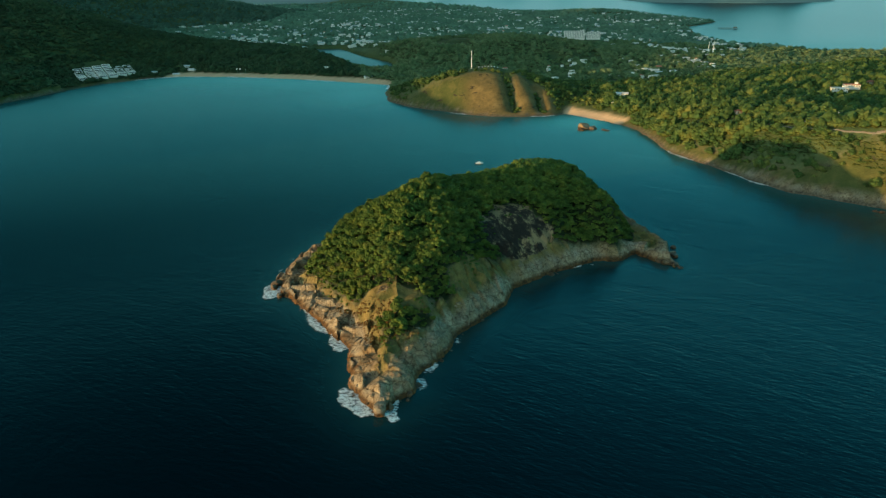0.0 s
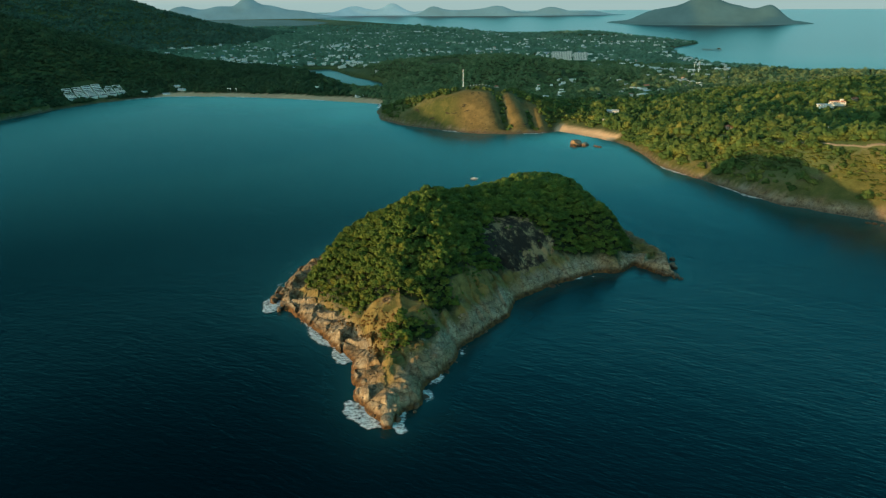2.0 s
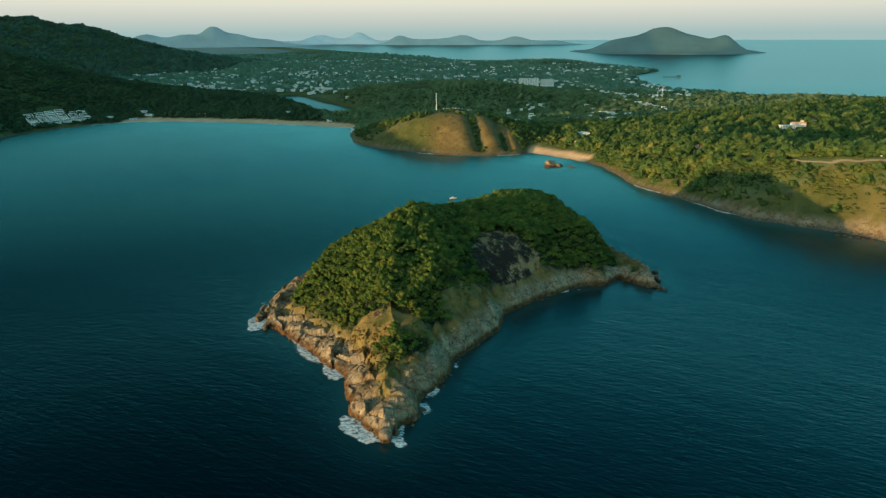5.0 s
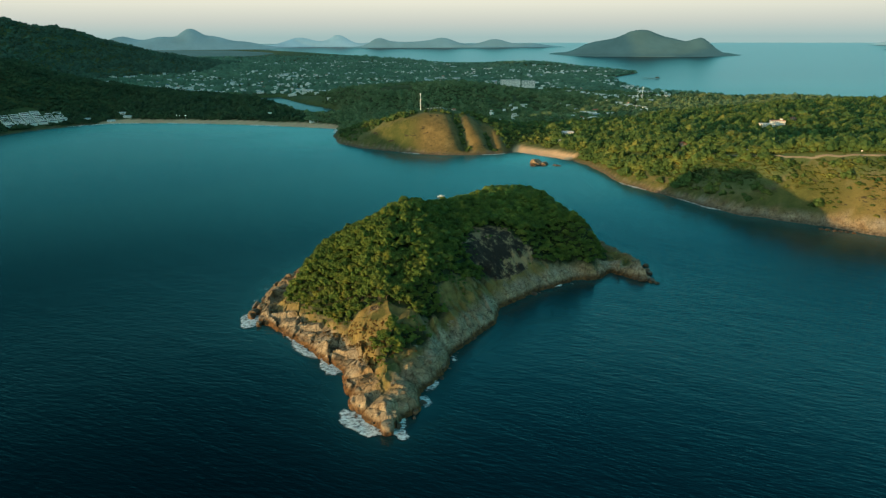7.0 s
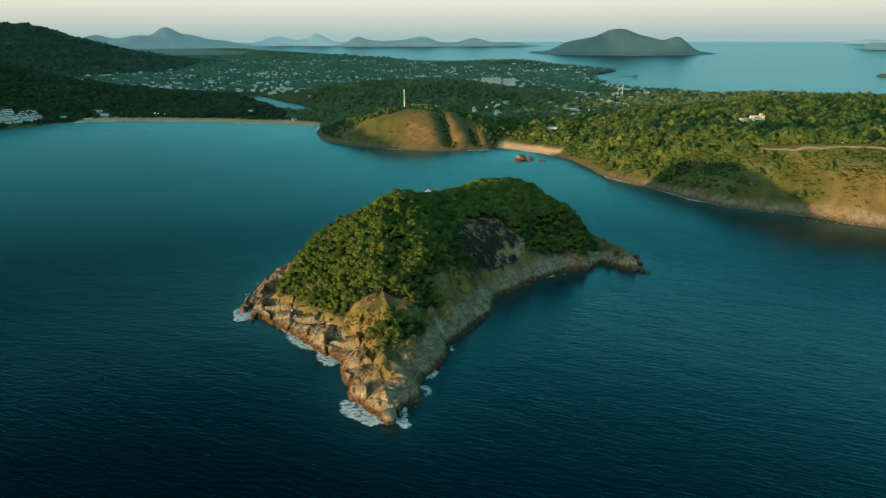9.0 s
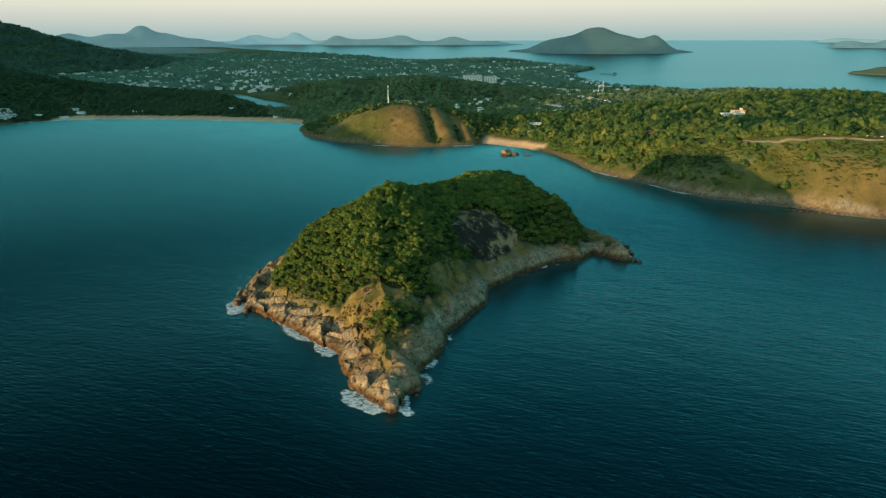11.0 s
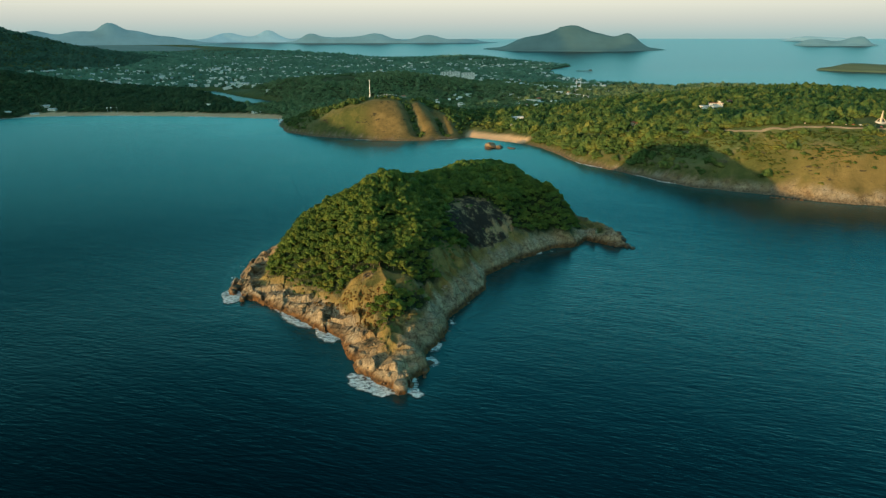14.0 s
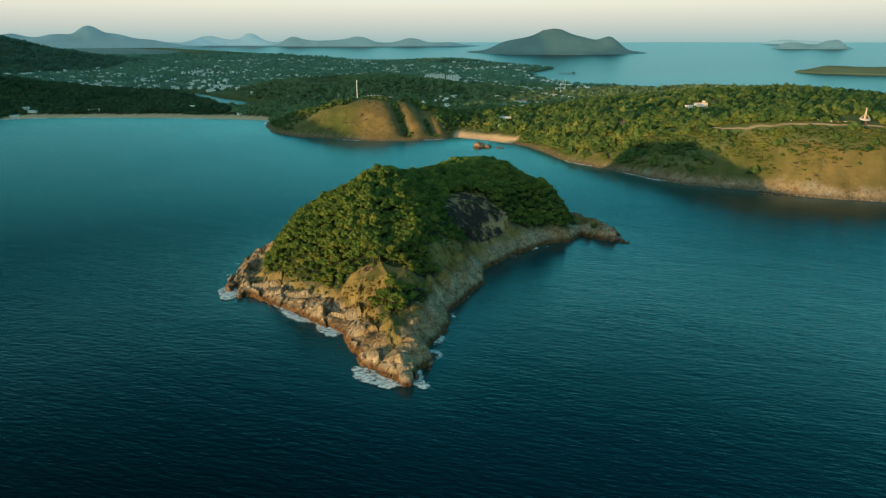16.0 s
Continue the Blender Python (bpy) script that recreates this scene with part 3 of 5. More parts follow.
# ---- the mainland ----
def build_mainland():
    turns = np.radians(np.arange(-86, 66, 0.25))
    r = 420 * np.exp(np.linspace(0, math.log(12500 / 420), 520))
    rr, tt = np.meshgrid(r, turns, indexing="ij")
    x, y = HUB[0] + rr * np.sin(tt), HUB[1] + rr * np.cos(tt)
    h, d, sand, lagoon = land_height(x, y)
    keep = d > -40
    bare = bare_share(x, y, h, d)
    shore = 4.0 * smooth(720, 680, y) * smooth(300, 340, x)
    grass = np.maximum(smooth(0.42, 0.58, bare), smooth(20, 13, d)) * smooth(2.5, 5, d - shore + fractal(x, y, 20, 3, 61) * 3)
    grass = np.maximum(grass, smooth(0.5, 0.7, bump(x, y, 45, 1790, 1, 45, 35)))
    wood = smooth(3.5, 7, d - shore + fractal(x, y, 20, 3, 61) * 3) * (1 - grass)
    sand_share = smooth(0.45, 0.6, sand) * smooth(46, 36, d + 20 * (x > 0) + fractal(x, y, 30, 2, 9) * 4)
    X, Y, Z, _ = far(x, y, h)
    faces = grid_faces(len(r), len(turns))
    faces = faces[keep.reshape(-1)[faces].any(1)]
    used = np.unique(faces)
    remap = np.zeros(x.size, int)
    remap[used] = np.arange(len(used))
    v = np.stack([X, Y, Z], -1).reshape(-1, 3)[used]
    me = mesh_of("mainland", v, remap[faces], LAND_GROUND, True)
    dry = np.clip(bump(x, y, 120, 1100, 1.6, 62, 60) * smooth(20, 60, x) + bump(x, y, 478, 545, 0.8, 60, 38), 0, 1)
    keep_shares(me, "cover", np.stack([wood, grass, sand_share], -1).reshape(-1, 3)[used], dry.reshape(-1)[used])
    return tagged(new("ground", me), "hilly tropical mainland with beaches, bare tan slopes and rocky shore", "land", kind="structure")


build_mainland()


# ---- the islet ----
def build_islet():
    xs, ys = np.arange(-146, 222, 0.8), np.concatenate([np.arange(264, 570, 0.8), np.arange(570, 690, 1.6)])
    x, y = np.meshgrid(xs, ys, indexing="xy")
    h, d = islet_height(x, y)
    wood, grass, cliff = islet_cover(x, y, d, h)
    faces = grid_faces(len(ys), len(xs))
    faces = faces[(d.reshape(-1)[faces] > -7).any(1)]
    used = np.unique(faces)
    remap = np.zeros(x.size, int)
    remap[used] = np.arange(len(used))
    jx = (hash2(x, y, 1) - 0.5) * 0.4
    jy = (hash2(x, y, 2) - 0.5) * 0.4
    me = mesh_of("islet", np.stack([x + jx, y + jy, h], -1).reshape(-1, 3)[used], remap[faces], ISLET_GROUND, False)
    keep_shares(me, "cover", np.stack([wood, grass, cliff], -1).reshape(-1, 3)[used])
    return tagged(new("islet", me), "steep granite islet with tan rocky shore and dark bare cliff, set in the sea", "island", kind="structure")


islet = build_islet()


# ---- crowns ----
def ball(level):
    bm = bmesh.new()
    bmesh.ops.create_icosphere(bm, subdivisions=level, radius=1)
    v = np.array([p.co[:] for p in bm.verts])
    f = np.array([[p.index for p in q.verts] for q in bm.faces])
    bm.free()
    return v, f


BALL1, BALL2 = ball(1), ball(2)


def crown_shape(rng, lobes=5, leaves=150, leaf=0.66, fine=False):
    """A crown about 1 wide in each way from its middle: lumpy cores with leaf sprays all over them."""
    vs, fs, n = [], [], 0
    middles = [np.array([0, 0, 0.28])]
    for k in range(lobes - 1):
        a = 2 * math.pi * (k * 0.382 + rng.uniform(-0.06, 0.06)) if fine else 2 * math.pi * (k + rng.uniform(-0.3, 0.3)) / (lobes - 1)
        up = (0.92 - 1.0 * k / max(lobes - 2, 1)) * 0.5 + rng.uniform(-0.08, 0.08) if fine else rng.uniform(-0.18, 0.2)
        q = math.sqrt(max(0.05, 1 - (up / 0.62) ** 2)) * rng.uniform(0.52, 0.68) if fine else rng.uniform(0.38, 0.62)
        middles.append(np.array([q * math.cos(a), q * math.sin(a), up + (0.08 if fine else 0)]))
    sizes = [rng.uniform(0.54, 0.66)] + [rng.uniform(0.30, 0.44) if fine else rng.uniform(0.36, 0.52) for _ in middles[1:]]
    for c, s in zip(middles, sizes):
        v, f = BALL2 if fine or (s > 0.55 and leaves > 100) else BALL1
        k = 1 + rng.uniform(-0.27, 0.27, (len(v), 1)) * (1.0 if fine else 0.6)
        vs.append(v * k * s * 0.93 * np.array([1, 1, 0.85]) + c)
        fs.append(f + n)
        n += len(v)
    for _ in range(leaves):
        i = rng.integers(len(middles))
        d = rng.normal(size=3)
        d[2] = abs(d[2]) if rng.random() < 0.7 else d[2]
        d /= np.linalg.norm(d)
        p = middles[i] + d * sizes[i] * rng.uniform(0.85, 1.1) * np.array([1, 1, 0.85])
        a = np.cross(d, rng.normal(size=3))
        a /= np.linalg.norm(a)
        b = np.cross(d, a) + d * rng.uniform(-0.5, 0.5)
        s = leaf * 0.17 * rng.uniform(0.6, 1.3)
        vs.append(np.array([p - a * s, p + b * s * 0.7 + d * s * 0.4, p + a * s, p - b * s * 0.7 + d * s * 0.3]))
        fs.append(np.array([[0, 1, 2], [0, 2, 3]]) + n)
        n += 4
    return np.concatenate(vs), np.concatenate(fs)


def clump_shape(rng, level, rough=0.22):
    v, f = ball(level)
    k = 1 + rng.uniform(-rough, rough, (len(v), 1))
    v = v * k
    v[:, 2] = np.where(v[:, 2] < -0.35, -0.35 + (v[:, 2] + 0.35) * 0.3, v[:, 2])
    return v, f


def scatter(shapes, places, sizes, heights, rng):
    """Copies of the shapes, joined: arrays of places and triangles."""
    vs, fs, n = [], [], 0
    pick = rng.integers(len(shapes), size=len(places))
    turn = rng.uniform(0, 2 * math.pi, len(places))
    for k, (v, f) in enumerate(shapes):
        at = np.nonzero(pick == k)[0]
        if not len(at):
            continue
        c, s = np.cos(turn[at])[:, None], np.sin(turn[at])[:, None]
        x = (v[None, :, 0] * c - v[None, :, 1] * s) * sizes[at][:, None] + places[at][:, :1]
        y = (v[None, :, 0] * s + v[None, :, 1] * c) * sizes[at][:, None] + places[at][:, 1:2]
        z = v[None, :, 2] * heights[at][:, None] + places[at][:, 2:3]
        vs.append(np.stack([x, y, z], -1).reshape(-1, 3))
        fs.append((f[None] + (np.arange(len(at)) * len(v))[:, None, None] + n).reshape(-1, 3))
        n += len(at) * len(v)
    return np.concatenate(vs), np.concatenate(fs)


rng = np.random.default_rng(7)
CROWNS = [crown_shape(rng, int(rng.integers(7, 11)), 170, 0.85, True) for _ in range(9)]
CROWNS_REAR = [crown_shape(rng, 5, 12, 1.0) for _ in range(4)]


# ---- the islet's wood ----
def trunk_mesh(height, width, seed):
    """A tapered trunk with three limbs, standing on the origin."""
    r = random.Random(seed)
    bm = bmesh.new()

    def limb(a, b, wa, wb):
        a, b = Vector(a), Vector(b)
        m = Matrix.Translation((a + b) / 2) @ (b - a).to_track_quat("Z", "Y").to_matrix().to_4x4()
        bmesh.ops.create_cone(bm, cap_ends=True, segments=6, radius1=wa, radius2=wb, depth=(b - a).length, matrix=m)

    fork = (r.uniform(-0.2, 0.2), r.uniform(-0.2, 0.2), height * 0.5)
    limb((0, 0, -1.2), fork, width, width * 0.7)
    for k in range(3):
        a = 2.1 * k + r.uniform(-0.4, 0.4)
        limb(fork, (1.3 * math.cos(a), 1.3 * math.sin(a), height * r.uniform(0.75, 0.95)), width * 0.55, width * 0.2)
    return bm


def islet_wood():
    step = 4.1
    gx, gy = np.meshgrid(np.arange(-130, 210, step), np.arange(330, 670, step))
    gx = gx + rng.uniform(-0.42, 0.42, gx.shape) * step
    gy = gy + rng.uniform(-0.42, 0.42, gy.shape) * step
    x, y = gx.ravel(), gy.ravel()
    h, d = islet_height(x, y)
    wood, grass, cliff = islet_cover(x, y, d, h)
    keep = (rng.random(len(x)) < wood * 1.05) & (wood > 0.35)
    x, y, h, wood, d = x[keep], y[keep], h[keep], wood[keep], d[keep]
    grown = np.clip((d - 20) / 25, 0.35, 1.0)
    size = (2.9 + 3.0 * rng.random(len(x)) ** 1.8) * (0.62 + 0.38 * grown)
    rise = size * rng.uniform(0.72, 1.0, len(x))
    top = h + (1.2 + 2.6 * grown) * rng.uniform(0.55, 1.45, len(x))
    order = np.argsort(y)
    single, rest = order[:260], order[260:]
    for k, i in enumerate(single):
        stem = top[i] - h[i]
        seed = k % 9
        if k < 9:
            v, f = CROWNS[k % 9]
            me = mesh_of("crown", v * np.array([3.6, 3.6, 3.6]) + np.array([0, 0, 4.0]), f, LEAF)
            tree = new("tree")
            crown = new("crown", me)
            crown.parent = tree
            part("trunk", trunk_mesh(4.0, 0.22, seed), BARK, tree)
            tagged(tree, "broad-leaved green tree crowded with others on the islet slope", "tree", "trees on the islet")
            first_trees.append(tree)
            made = tree
        else:
            made = copy_thing(first_trees[seed], Matrix())
        s = size[i] / 3.6
        made.matrix_basis = pose(x[i], y[i], top[i] - 4.0 * s * 0.9, 0, 0, float(rng.uniform(0, 360))) @ Matrix.Diagonal((s, s, s * rise[i] / size[i], 1))
    places = np.stack([x, y, top], -1)
    hidden = rest[y[rest] > 545 + 0.3 * np.maximum(x[rest] - 60, 0)]
    rest = rest[y[rest] <= 545 + 0.3 * np.maximum(x[rest] - 60, 0)]
    v, f = scatter(CROWNS, places[rest], size[rest], rise[rest], rng)
    w, g = scatter(CROWNS_REAR, places[hidden], size[hidden] * 1.1, rise[hidden], rng)
    v, f = np.concatenate([v, w]), np.concatenate([f, g + len(v)])
    tagged(new("islet_woodland", mesh_of("islet_woodland", v, f, LEAF)), "dense green broad-leaved wood over the steep islet", "woodland", kind="stuff")
    return len(x)


def islet_scrub():
    """Low bushes between the wood and the bare rock."""
    x, y = rng.uniform(-125, 175, 11000), rng.uniform(310, 540, 11000)
    h, d = islet_height(x, y)
    wood, grass, cliff = islet_cover(x, y, d, h)
    patch = fractal(x, y, 18, 3, 23)
    ok = (d > 14) & (rng.random(len(x)) < np.where(wood > 0.6, 0.55, np.where(grass > 0.9, 0.05, 0.34) + patch * 0.8)) & (rng.random(len(x)) < smooth(13, 24, d)) & (rng.random(len(x)) > cliff * 0.85)
    x, y, h, d = x[ok], y[ok], h[ok], d[ok]
    size = rng.uniform(0.7, 1.9, len(x)) * np.clip((d - 8) / 16, 0.4, 1)
    v, f = scatter([crown_shape(rng, 3, 40, 1.1) for _ in range(5)], np.stack([x, y, h + size * 0.2], -1), size * 1.2, size * 0.8, rng)
    tagged(new("scrub", mesh_of("scrub", v, f, LEAF)), "low green and olive bushes at the wood's edge above the rocks", "shrubs", kind="stuff")
    x, y = rng.uniform(-85, -15, 2600), rng.uniform(328, 385, 2600)
    h, d = islet_height(x, y)
    ok = rng.random(len(x)) < np.clip(bump(x, y, -44, 350, 1.0, 12, 8, -30) + bump(x, y, -66, 378, 0.5, 12, 4, -45), 0, 0.75) * smooth(11, 16, d)
    x, y, h = x[ok], y[ok], h[ok]
    size = rng.uniform(0.5, 1.2, len(x))
    v, f = scatter([crown_shape(rng, 3, 30, 1.2) for _ in range(5)], np.stack([x, y, h + size * 0.15], -1), size * 1.2, size * 0.8, rng)
    tagged(new("dry_scrub", mesh_of("dry_scrub", v, f, LEAF_DRY)), "low reddish brown dry scrub above the tan rocks", "shrubs", kind="stuff")


first_trees = []
islet_wood()
islet_scrub()


ROAD = [(330, 905), (352, 850), (382, 776), (398, 736), (409, 693), (425, 663), (446, 642), (467, 622), (487, 604), (509, 588), (530, 576), (556, 566), (600, 556)]


def clear_of_buildings(x, y):
    """True where no large building, road or car park keeps the trees away."""
    ok = np.ones(len(x), bool)
    for cx, cy, r in ((470, 2180, 90), (505, 606, 6), (525, 596, 7), (610, 978, 24), (636, 990, 24), (678, 1010, 15), (387, 814, 15), (489, 920, 16), (314, 1108, 20), (288, 1062, 12), (-650, 1670, 14), (-626, 1640, 14), (-653, 1608, 13), (-705, 1604, 13), (354, 1247, 1), (549, 586, 18), (57, 1205, 38), (92, 1196, 32), (122, 1190, 24), (-790, 1535, 30), (-830, 1590, 34), (-760, 1570, 20)):
        ok &= np.hypot(x - cx, y - cy) > r
    for (ax, ay), (bx, by) in zip(ROAD, ROAD[1:]):
        ex, ey = bx - ax, by - ay
        u = np.clip(((x - ax) * ex + (y - ay) * ey) / (ex * ex + ey * ey), 0, 1)
        ok &= np.hypot(x - ax - u * ex, y - ay - u * ey) > 4.2
    return ok


# ---- mainland woods ----
def mainland_wood():
    def spread(x0, x1, y0, y1, step):
        gx, gy = np.meshgrid(np.arange(x0, x1, step), np.arange(y0, y1, step))
        return (gx + rng.uniform(-0.45, 0.45, gx.shape) * step).ravel(), (gy + rng.uniform(-0.45, 0.45, gy.shape) * step).ravel()

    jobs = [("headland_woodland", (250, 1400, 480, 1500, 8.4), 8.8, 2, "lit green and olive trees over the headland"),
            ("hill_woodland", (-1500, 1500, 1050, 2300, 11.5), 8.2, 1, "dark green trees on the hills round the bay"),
            ("hilltop_woodland", (-160, 330, 1050, 1340, 7.5), 5.6, 1, "olive green trees round the bare hill"),
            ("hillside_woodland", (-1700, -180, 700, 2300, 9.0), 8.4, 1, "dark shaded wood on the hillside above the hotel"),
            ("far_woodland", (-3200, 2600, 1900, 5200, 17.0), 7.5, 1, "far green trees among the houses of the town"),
            ("ridge_woodland", (-3200, -900, 1900, 5200, 19.0), 8.0, 1, "dark blue-green wood on the far ridge"),
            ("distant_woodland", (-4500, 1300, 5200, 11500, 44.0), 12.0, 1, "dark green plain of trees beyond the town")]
    for name, area, wide, level, label in jobs:
        x, y = spread(*area)
        h, d, sand, lagoon = land_height(x, y)
        r = np.hypot(x - HUB[0], y - HUB[1])
        if name == "headland_woodland":
            ok = (x > 280) & (y < 1500) & (y < 1240 + (x - 300) * 0.3)
        elif name == "hill_woodland":
            ok = ~((x > 280) & (y < 1500) & (y < 1240 + (x - 300) * 0.3)) & (r < 2300) & ~((x < -190) & (x < -250 - (y - 1700) * 0.6)) & ~((x > -160) & (y < 1340))
        elif name == "hilltop_woodland":
            ok = (x > -160) & (y < 1340) & ~((x > 280) & (y < 1240 + (x - 300) * 0.3))
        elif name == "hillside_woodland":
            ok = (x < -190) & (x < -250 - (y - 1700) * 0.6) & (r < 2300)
        else:
            ridge = (x < -900) & (h > 22)
            ok = (r >= 2300) & (ridge == (name == "ridge_woodland")) if name != "distant_woodland" else (r > 4000) & (r < 7300)
        ok &= (d > 9) & (lagoon < np.where(x < -150 + (1800 - y) * 0.2, -45, -6)) & (np.abs((x - HUB[0]) / np.maximum(y, 1)) < 1.3)
        bare = bare_share(x, y, h, d)
        bush = (rng.random(len(x)) < 0.02 + 0.9 * smooth(22, 30, d + fractal(x, y, 40, 3, 39) * 14) + 0.5 * smooth(0.16, 0.26, fractal(x, y, 55, 3, 83))) & (name == "headland_woodland") & (d < 70)
        ok &= ((bare < 0.42) | bush) & (bump(x, y, 45, 1790, 1, 45, 35) < 0.55) & (sand * (d < 42 - 12 * (x > 0)) < 0.4)
        ok &= clear_of_buildings(x, y)
        town = smooth(0.05, 0.35, fractal(x, y, 160, 3, 90)) * np.where(x > 150, smooth(1300, 1480, y), smooth(1500, 1900, y)) * smooth(60, 30, h)
        ok &= rng.random(len(x)) > town * 0.75
        small = np.where((bare[ok] >= 0.42) | ((d[ok] < 44) & (y[ok] < 740) & (x[ok] > 300)), 0.6, 1.0)
        x, y, h = x[ok], y[ok], h[ok]
        size = small * wide * (0.5 + 1.0 * rng.random(len(x)) ** 1.7) * (1 + 0.35 * fractal(x, y, 70, 2, 64))
        X, Y, Z, s = far(x, y, h + size * 0.25)
        if name == "headland_woodland":
            shapes = [crown_shape(rng, 7, 24, 1.1) for _ in range(8)]
        elif name in ("hill_woodland", "hilltop_woodland", "hillside_woodland"):
            shapes = [crown_shape(rng, 5, 10, 1.6) for _ in range(8)]
        else:
            shapes = [clump_shape(rng, level, 0.28) for _ in range(8)]
        v, f = scatter(shapes, np.stack([X, Y, Z], -1), size * s, size * s * rng.uniform(0.7, 1.35 if name == "headland_woodland" else 1.0, len(x)), rng)
        tagged(new(name, mesh_of(name, v, f, LEAF_FAR_HAZE if name in ("far_woodland", "distant_woodland") else LEAF_HILL_HAZE if name == "hill_woodland" else LEAF_RIDGE_HAZE if name == "ridge_woodland" else LEAF_SHADED if name == "hillside_woodland" else LEAF_LAND)), label, "woodland", kind="stuff")


def slope_scrub():
    """Bushes in patches on the cape's dry slope and in a dense band along its top."""
    gx, gy = np.meshgrid(np.arange(320, 700, 3.0), np.arange(480, 900, 3.0))
    x, y = (gx + rng.uniform(-1.2, 1.2, gx.shape)).ravel(), (gy + rng.uniform(-1.2, 1.2, gx.shape)).ravel()
    h, d, _, _ = land_height(x, y)
    dense = 0.01 + 1.0 * smooth(22, 32, d + fractal(x, y, 45, 3, 39) * 20) + 0.9 * smooth(0.16, 0.26, fractal(x, y, 40, 4, 83))
    ok = (d > 10) & (d < 62) & (rng.random(len(x)) < dense) & clear_of_buildings(x, y)
    x, y, h = x[ok], y[ok], h[ok]
    size = 1.5 + 2.3 * rng.random(len(x)) ** 2
    v, f = scatter([crown_shape(rng, 3, 14, 1.6) for _ in range(6)], np.stack([x, y, h + size * 0.2], -1), size * 1.35, size * 0.65, rng)
    tagged(new("slope_scrub", mesh_of("slope_scrub", v, f, LEAF_LAND)), "olive bushes in patches on the dry slope of the cape", "shrubs", kind="stuff")


mainland_wood()
slope_scrub()


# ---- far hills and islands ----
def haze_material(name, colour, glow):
    """Far slopes with the haze of the air between put into their colour and a glow."""
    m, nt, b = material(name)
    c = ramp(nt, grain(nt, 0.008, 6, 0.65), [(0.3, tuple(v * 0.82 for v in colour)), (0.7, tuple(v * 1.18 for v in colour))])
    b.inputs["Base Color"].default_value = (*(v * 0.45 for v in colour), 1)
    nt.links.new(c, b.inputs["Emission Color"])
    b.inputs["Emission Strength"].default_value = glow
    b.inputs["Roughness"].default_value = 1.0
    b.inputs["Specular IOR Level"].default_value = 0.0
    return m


def far_island(name, label, cx, cy, sx, sy, peaks, mat, kind="", turn=0.0, seed=0):
    """An island of rounded peaks: (along, across, height, width) each, on an oval shore."""
    n = 90
    u, v = np.meshgrid(np.linspace(-1.05, 1.05, 2 * n), np.linspace(-1.05, 1.05, n), indexing="xy")
    d = 1 - np.hypot(u, v) + fractal(u * 100, v * 100, 60, 3, seed) * 0.12
    h = 0 * u
    for a, c, top, wide in peaks:
        h = h + top * np.exp(-0.5 * (((u - a) / wide) ** 2 + ((v - c) / max(wide * 1.3, 0.35)) ** 2))
    h = h * smooth(0, 0.35, d) + smooth(-0.02, 0.06, d) * 10 - 12 * (d < 0) + fractal(u * 100, v * 100, 25, 4, seed + 3) * 0.12 * h
    c, s = math.cos(radians(turn)), math.sin(radians(turn))
    x, y = cx + u * sx * c - v * sy * s, cy + u * sx * s + v * sy * c
    X, Y, Z, _ = far(x, y, h)
    faces = grid_faces(n, 2 * n)
    faces = faces[(d.reshape(-1)[faces] > -0.04).any(1)]
    me = mesh_of(name, np.stack([X, Y, Z], -1).reshape(-1, 3), faces, mat, True)
    return tagged(new(name, me), label, "island" if not kind else "hills", kind=kind)


HAZE_NEAR = haze_material("hazed green hills", (0.068, 0.126, 0.120), 0.75)
HAZE_LOW = haze_material("hazed low hills", (0.080, 0.115, 0.072), 0.45)
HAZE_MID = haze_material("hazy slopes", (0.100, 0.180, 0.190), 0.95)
HAZE_FAR = haze_material("hazed pale hills", (0.155, 0.25, 0.265), 1.1)


def bearing(deg, metres):
    return HUB[0] + metres * math.sin(radians(deg)), HUB[1] + metres * math.cos(radians(deg))


def hills_at(name, label, deg, metres, half, deep, peaks, mat, kind="", seed=0):
    """An island by its bearing and range; the peaks by their bearings, heights and widths in degrees."""
    cx, cy = bearing(deg, metres)
    sx = metres * math.tan(radians(half))
    rows = [((a - deg) / half, c, h, w / half) for a, c, h, w in peaks]
    return far_island(name, label, cx, cy, sx, deep, rows, mat, kind, -deg, seed)


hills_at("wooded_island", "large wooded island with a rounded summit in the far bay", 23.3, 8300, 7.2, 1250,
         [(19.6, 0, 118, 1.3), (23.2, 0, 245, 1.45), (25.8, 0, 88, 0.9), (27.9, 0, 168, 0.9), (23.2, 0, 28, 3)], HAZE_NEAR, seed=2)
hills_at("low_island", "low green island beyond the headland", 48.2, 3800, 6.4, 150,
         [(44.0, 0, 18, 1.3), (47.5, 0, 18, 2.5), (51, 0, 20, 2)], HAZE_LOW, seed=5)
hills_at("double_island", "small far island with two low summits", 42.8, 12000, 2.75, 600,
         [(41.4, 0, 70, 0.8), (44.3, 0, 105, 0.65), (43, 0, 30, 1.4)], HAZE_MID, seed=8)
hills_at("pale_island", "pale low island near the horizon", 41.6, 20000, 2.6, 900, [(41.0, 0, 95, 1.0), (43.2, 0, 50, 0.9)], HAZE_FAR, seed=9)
# low slopes laid over the sunlit ground there, haze and glow in their colour
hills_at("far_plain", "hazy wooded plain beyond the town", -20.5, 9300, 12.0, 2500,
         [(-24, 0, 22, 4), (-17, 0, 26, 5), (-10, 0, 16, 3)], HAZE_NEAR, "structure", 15)
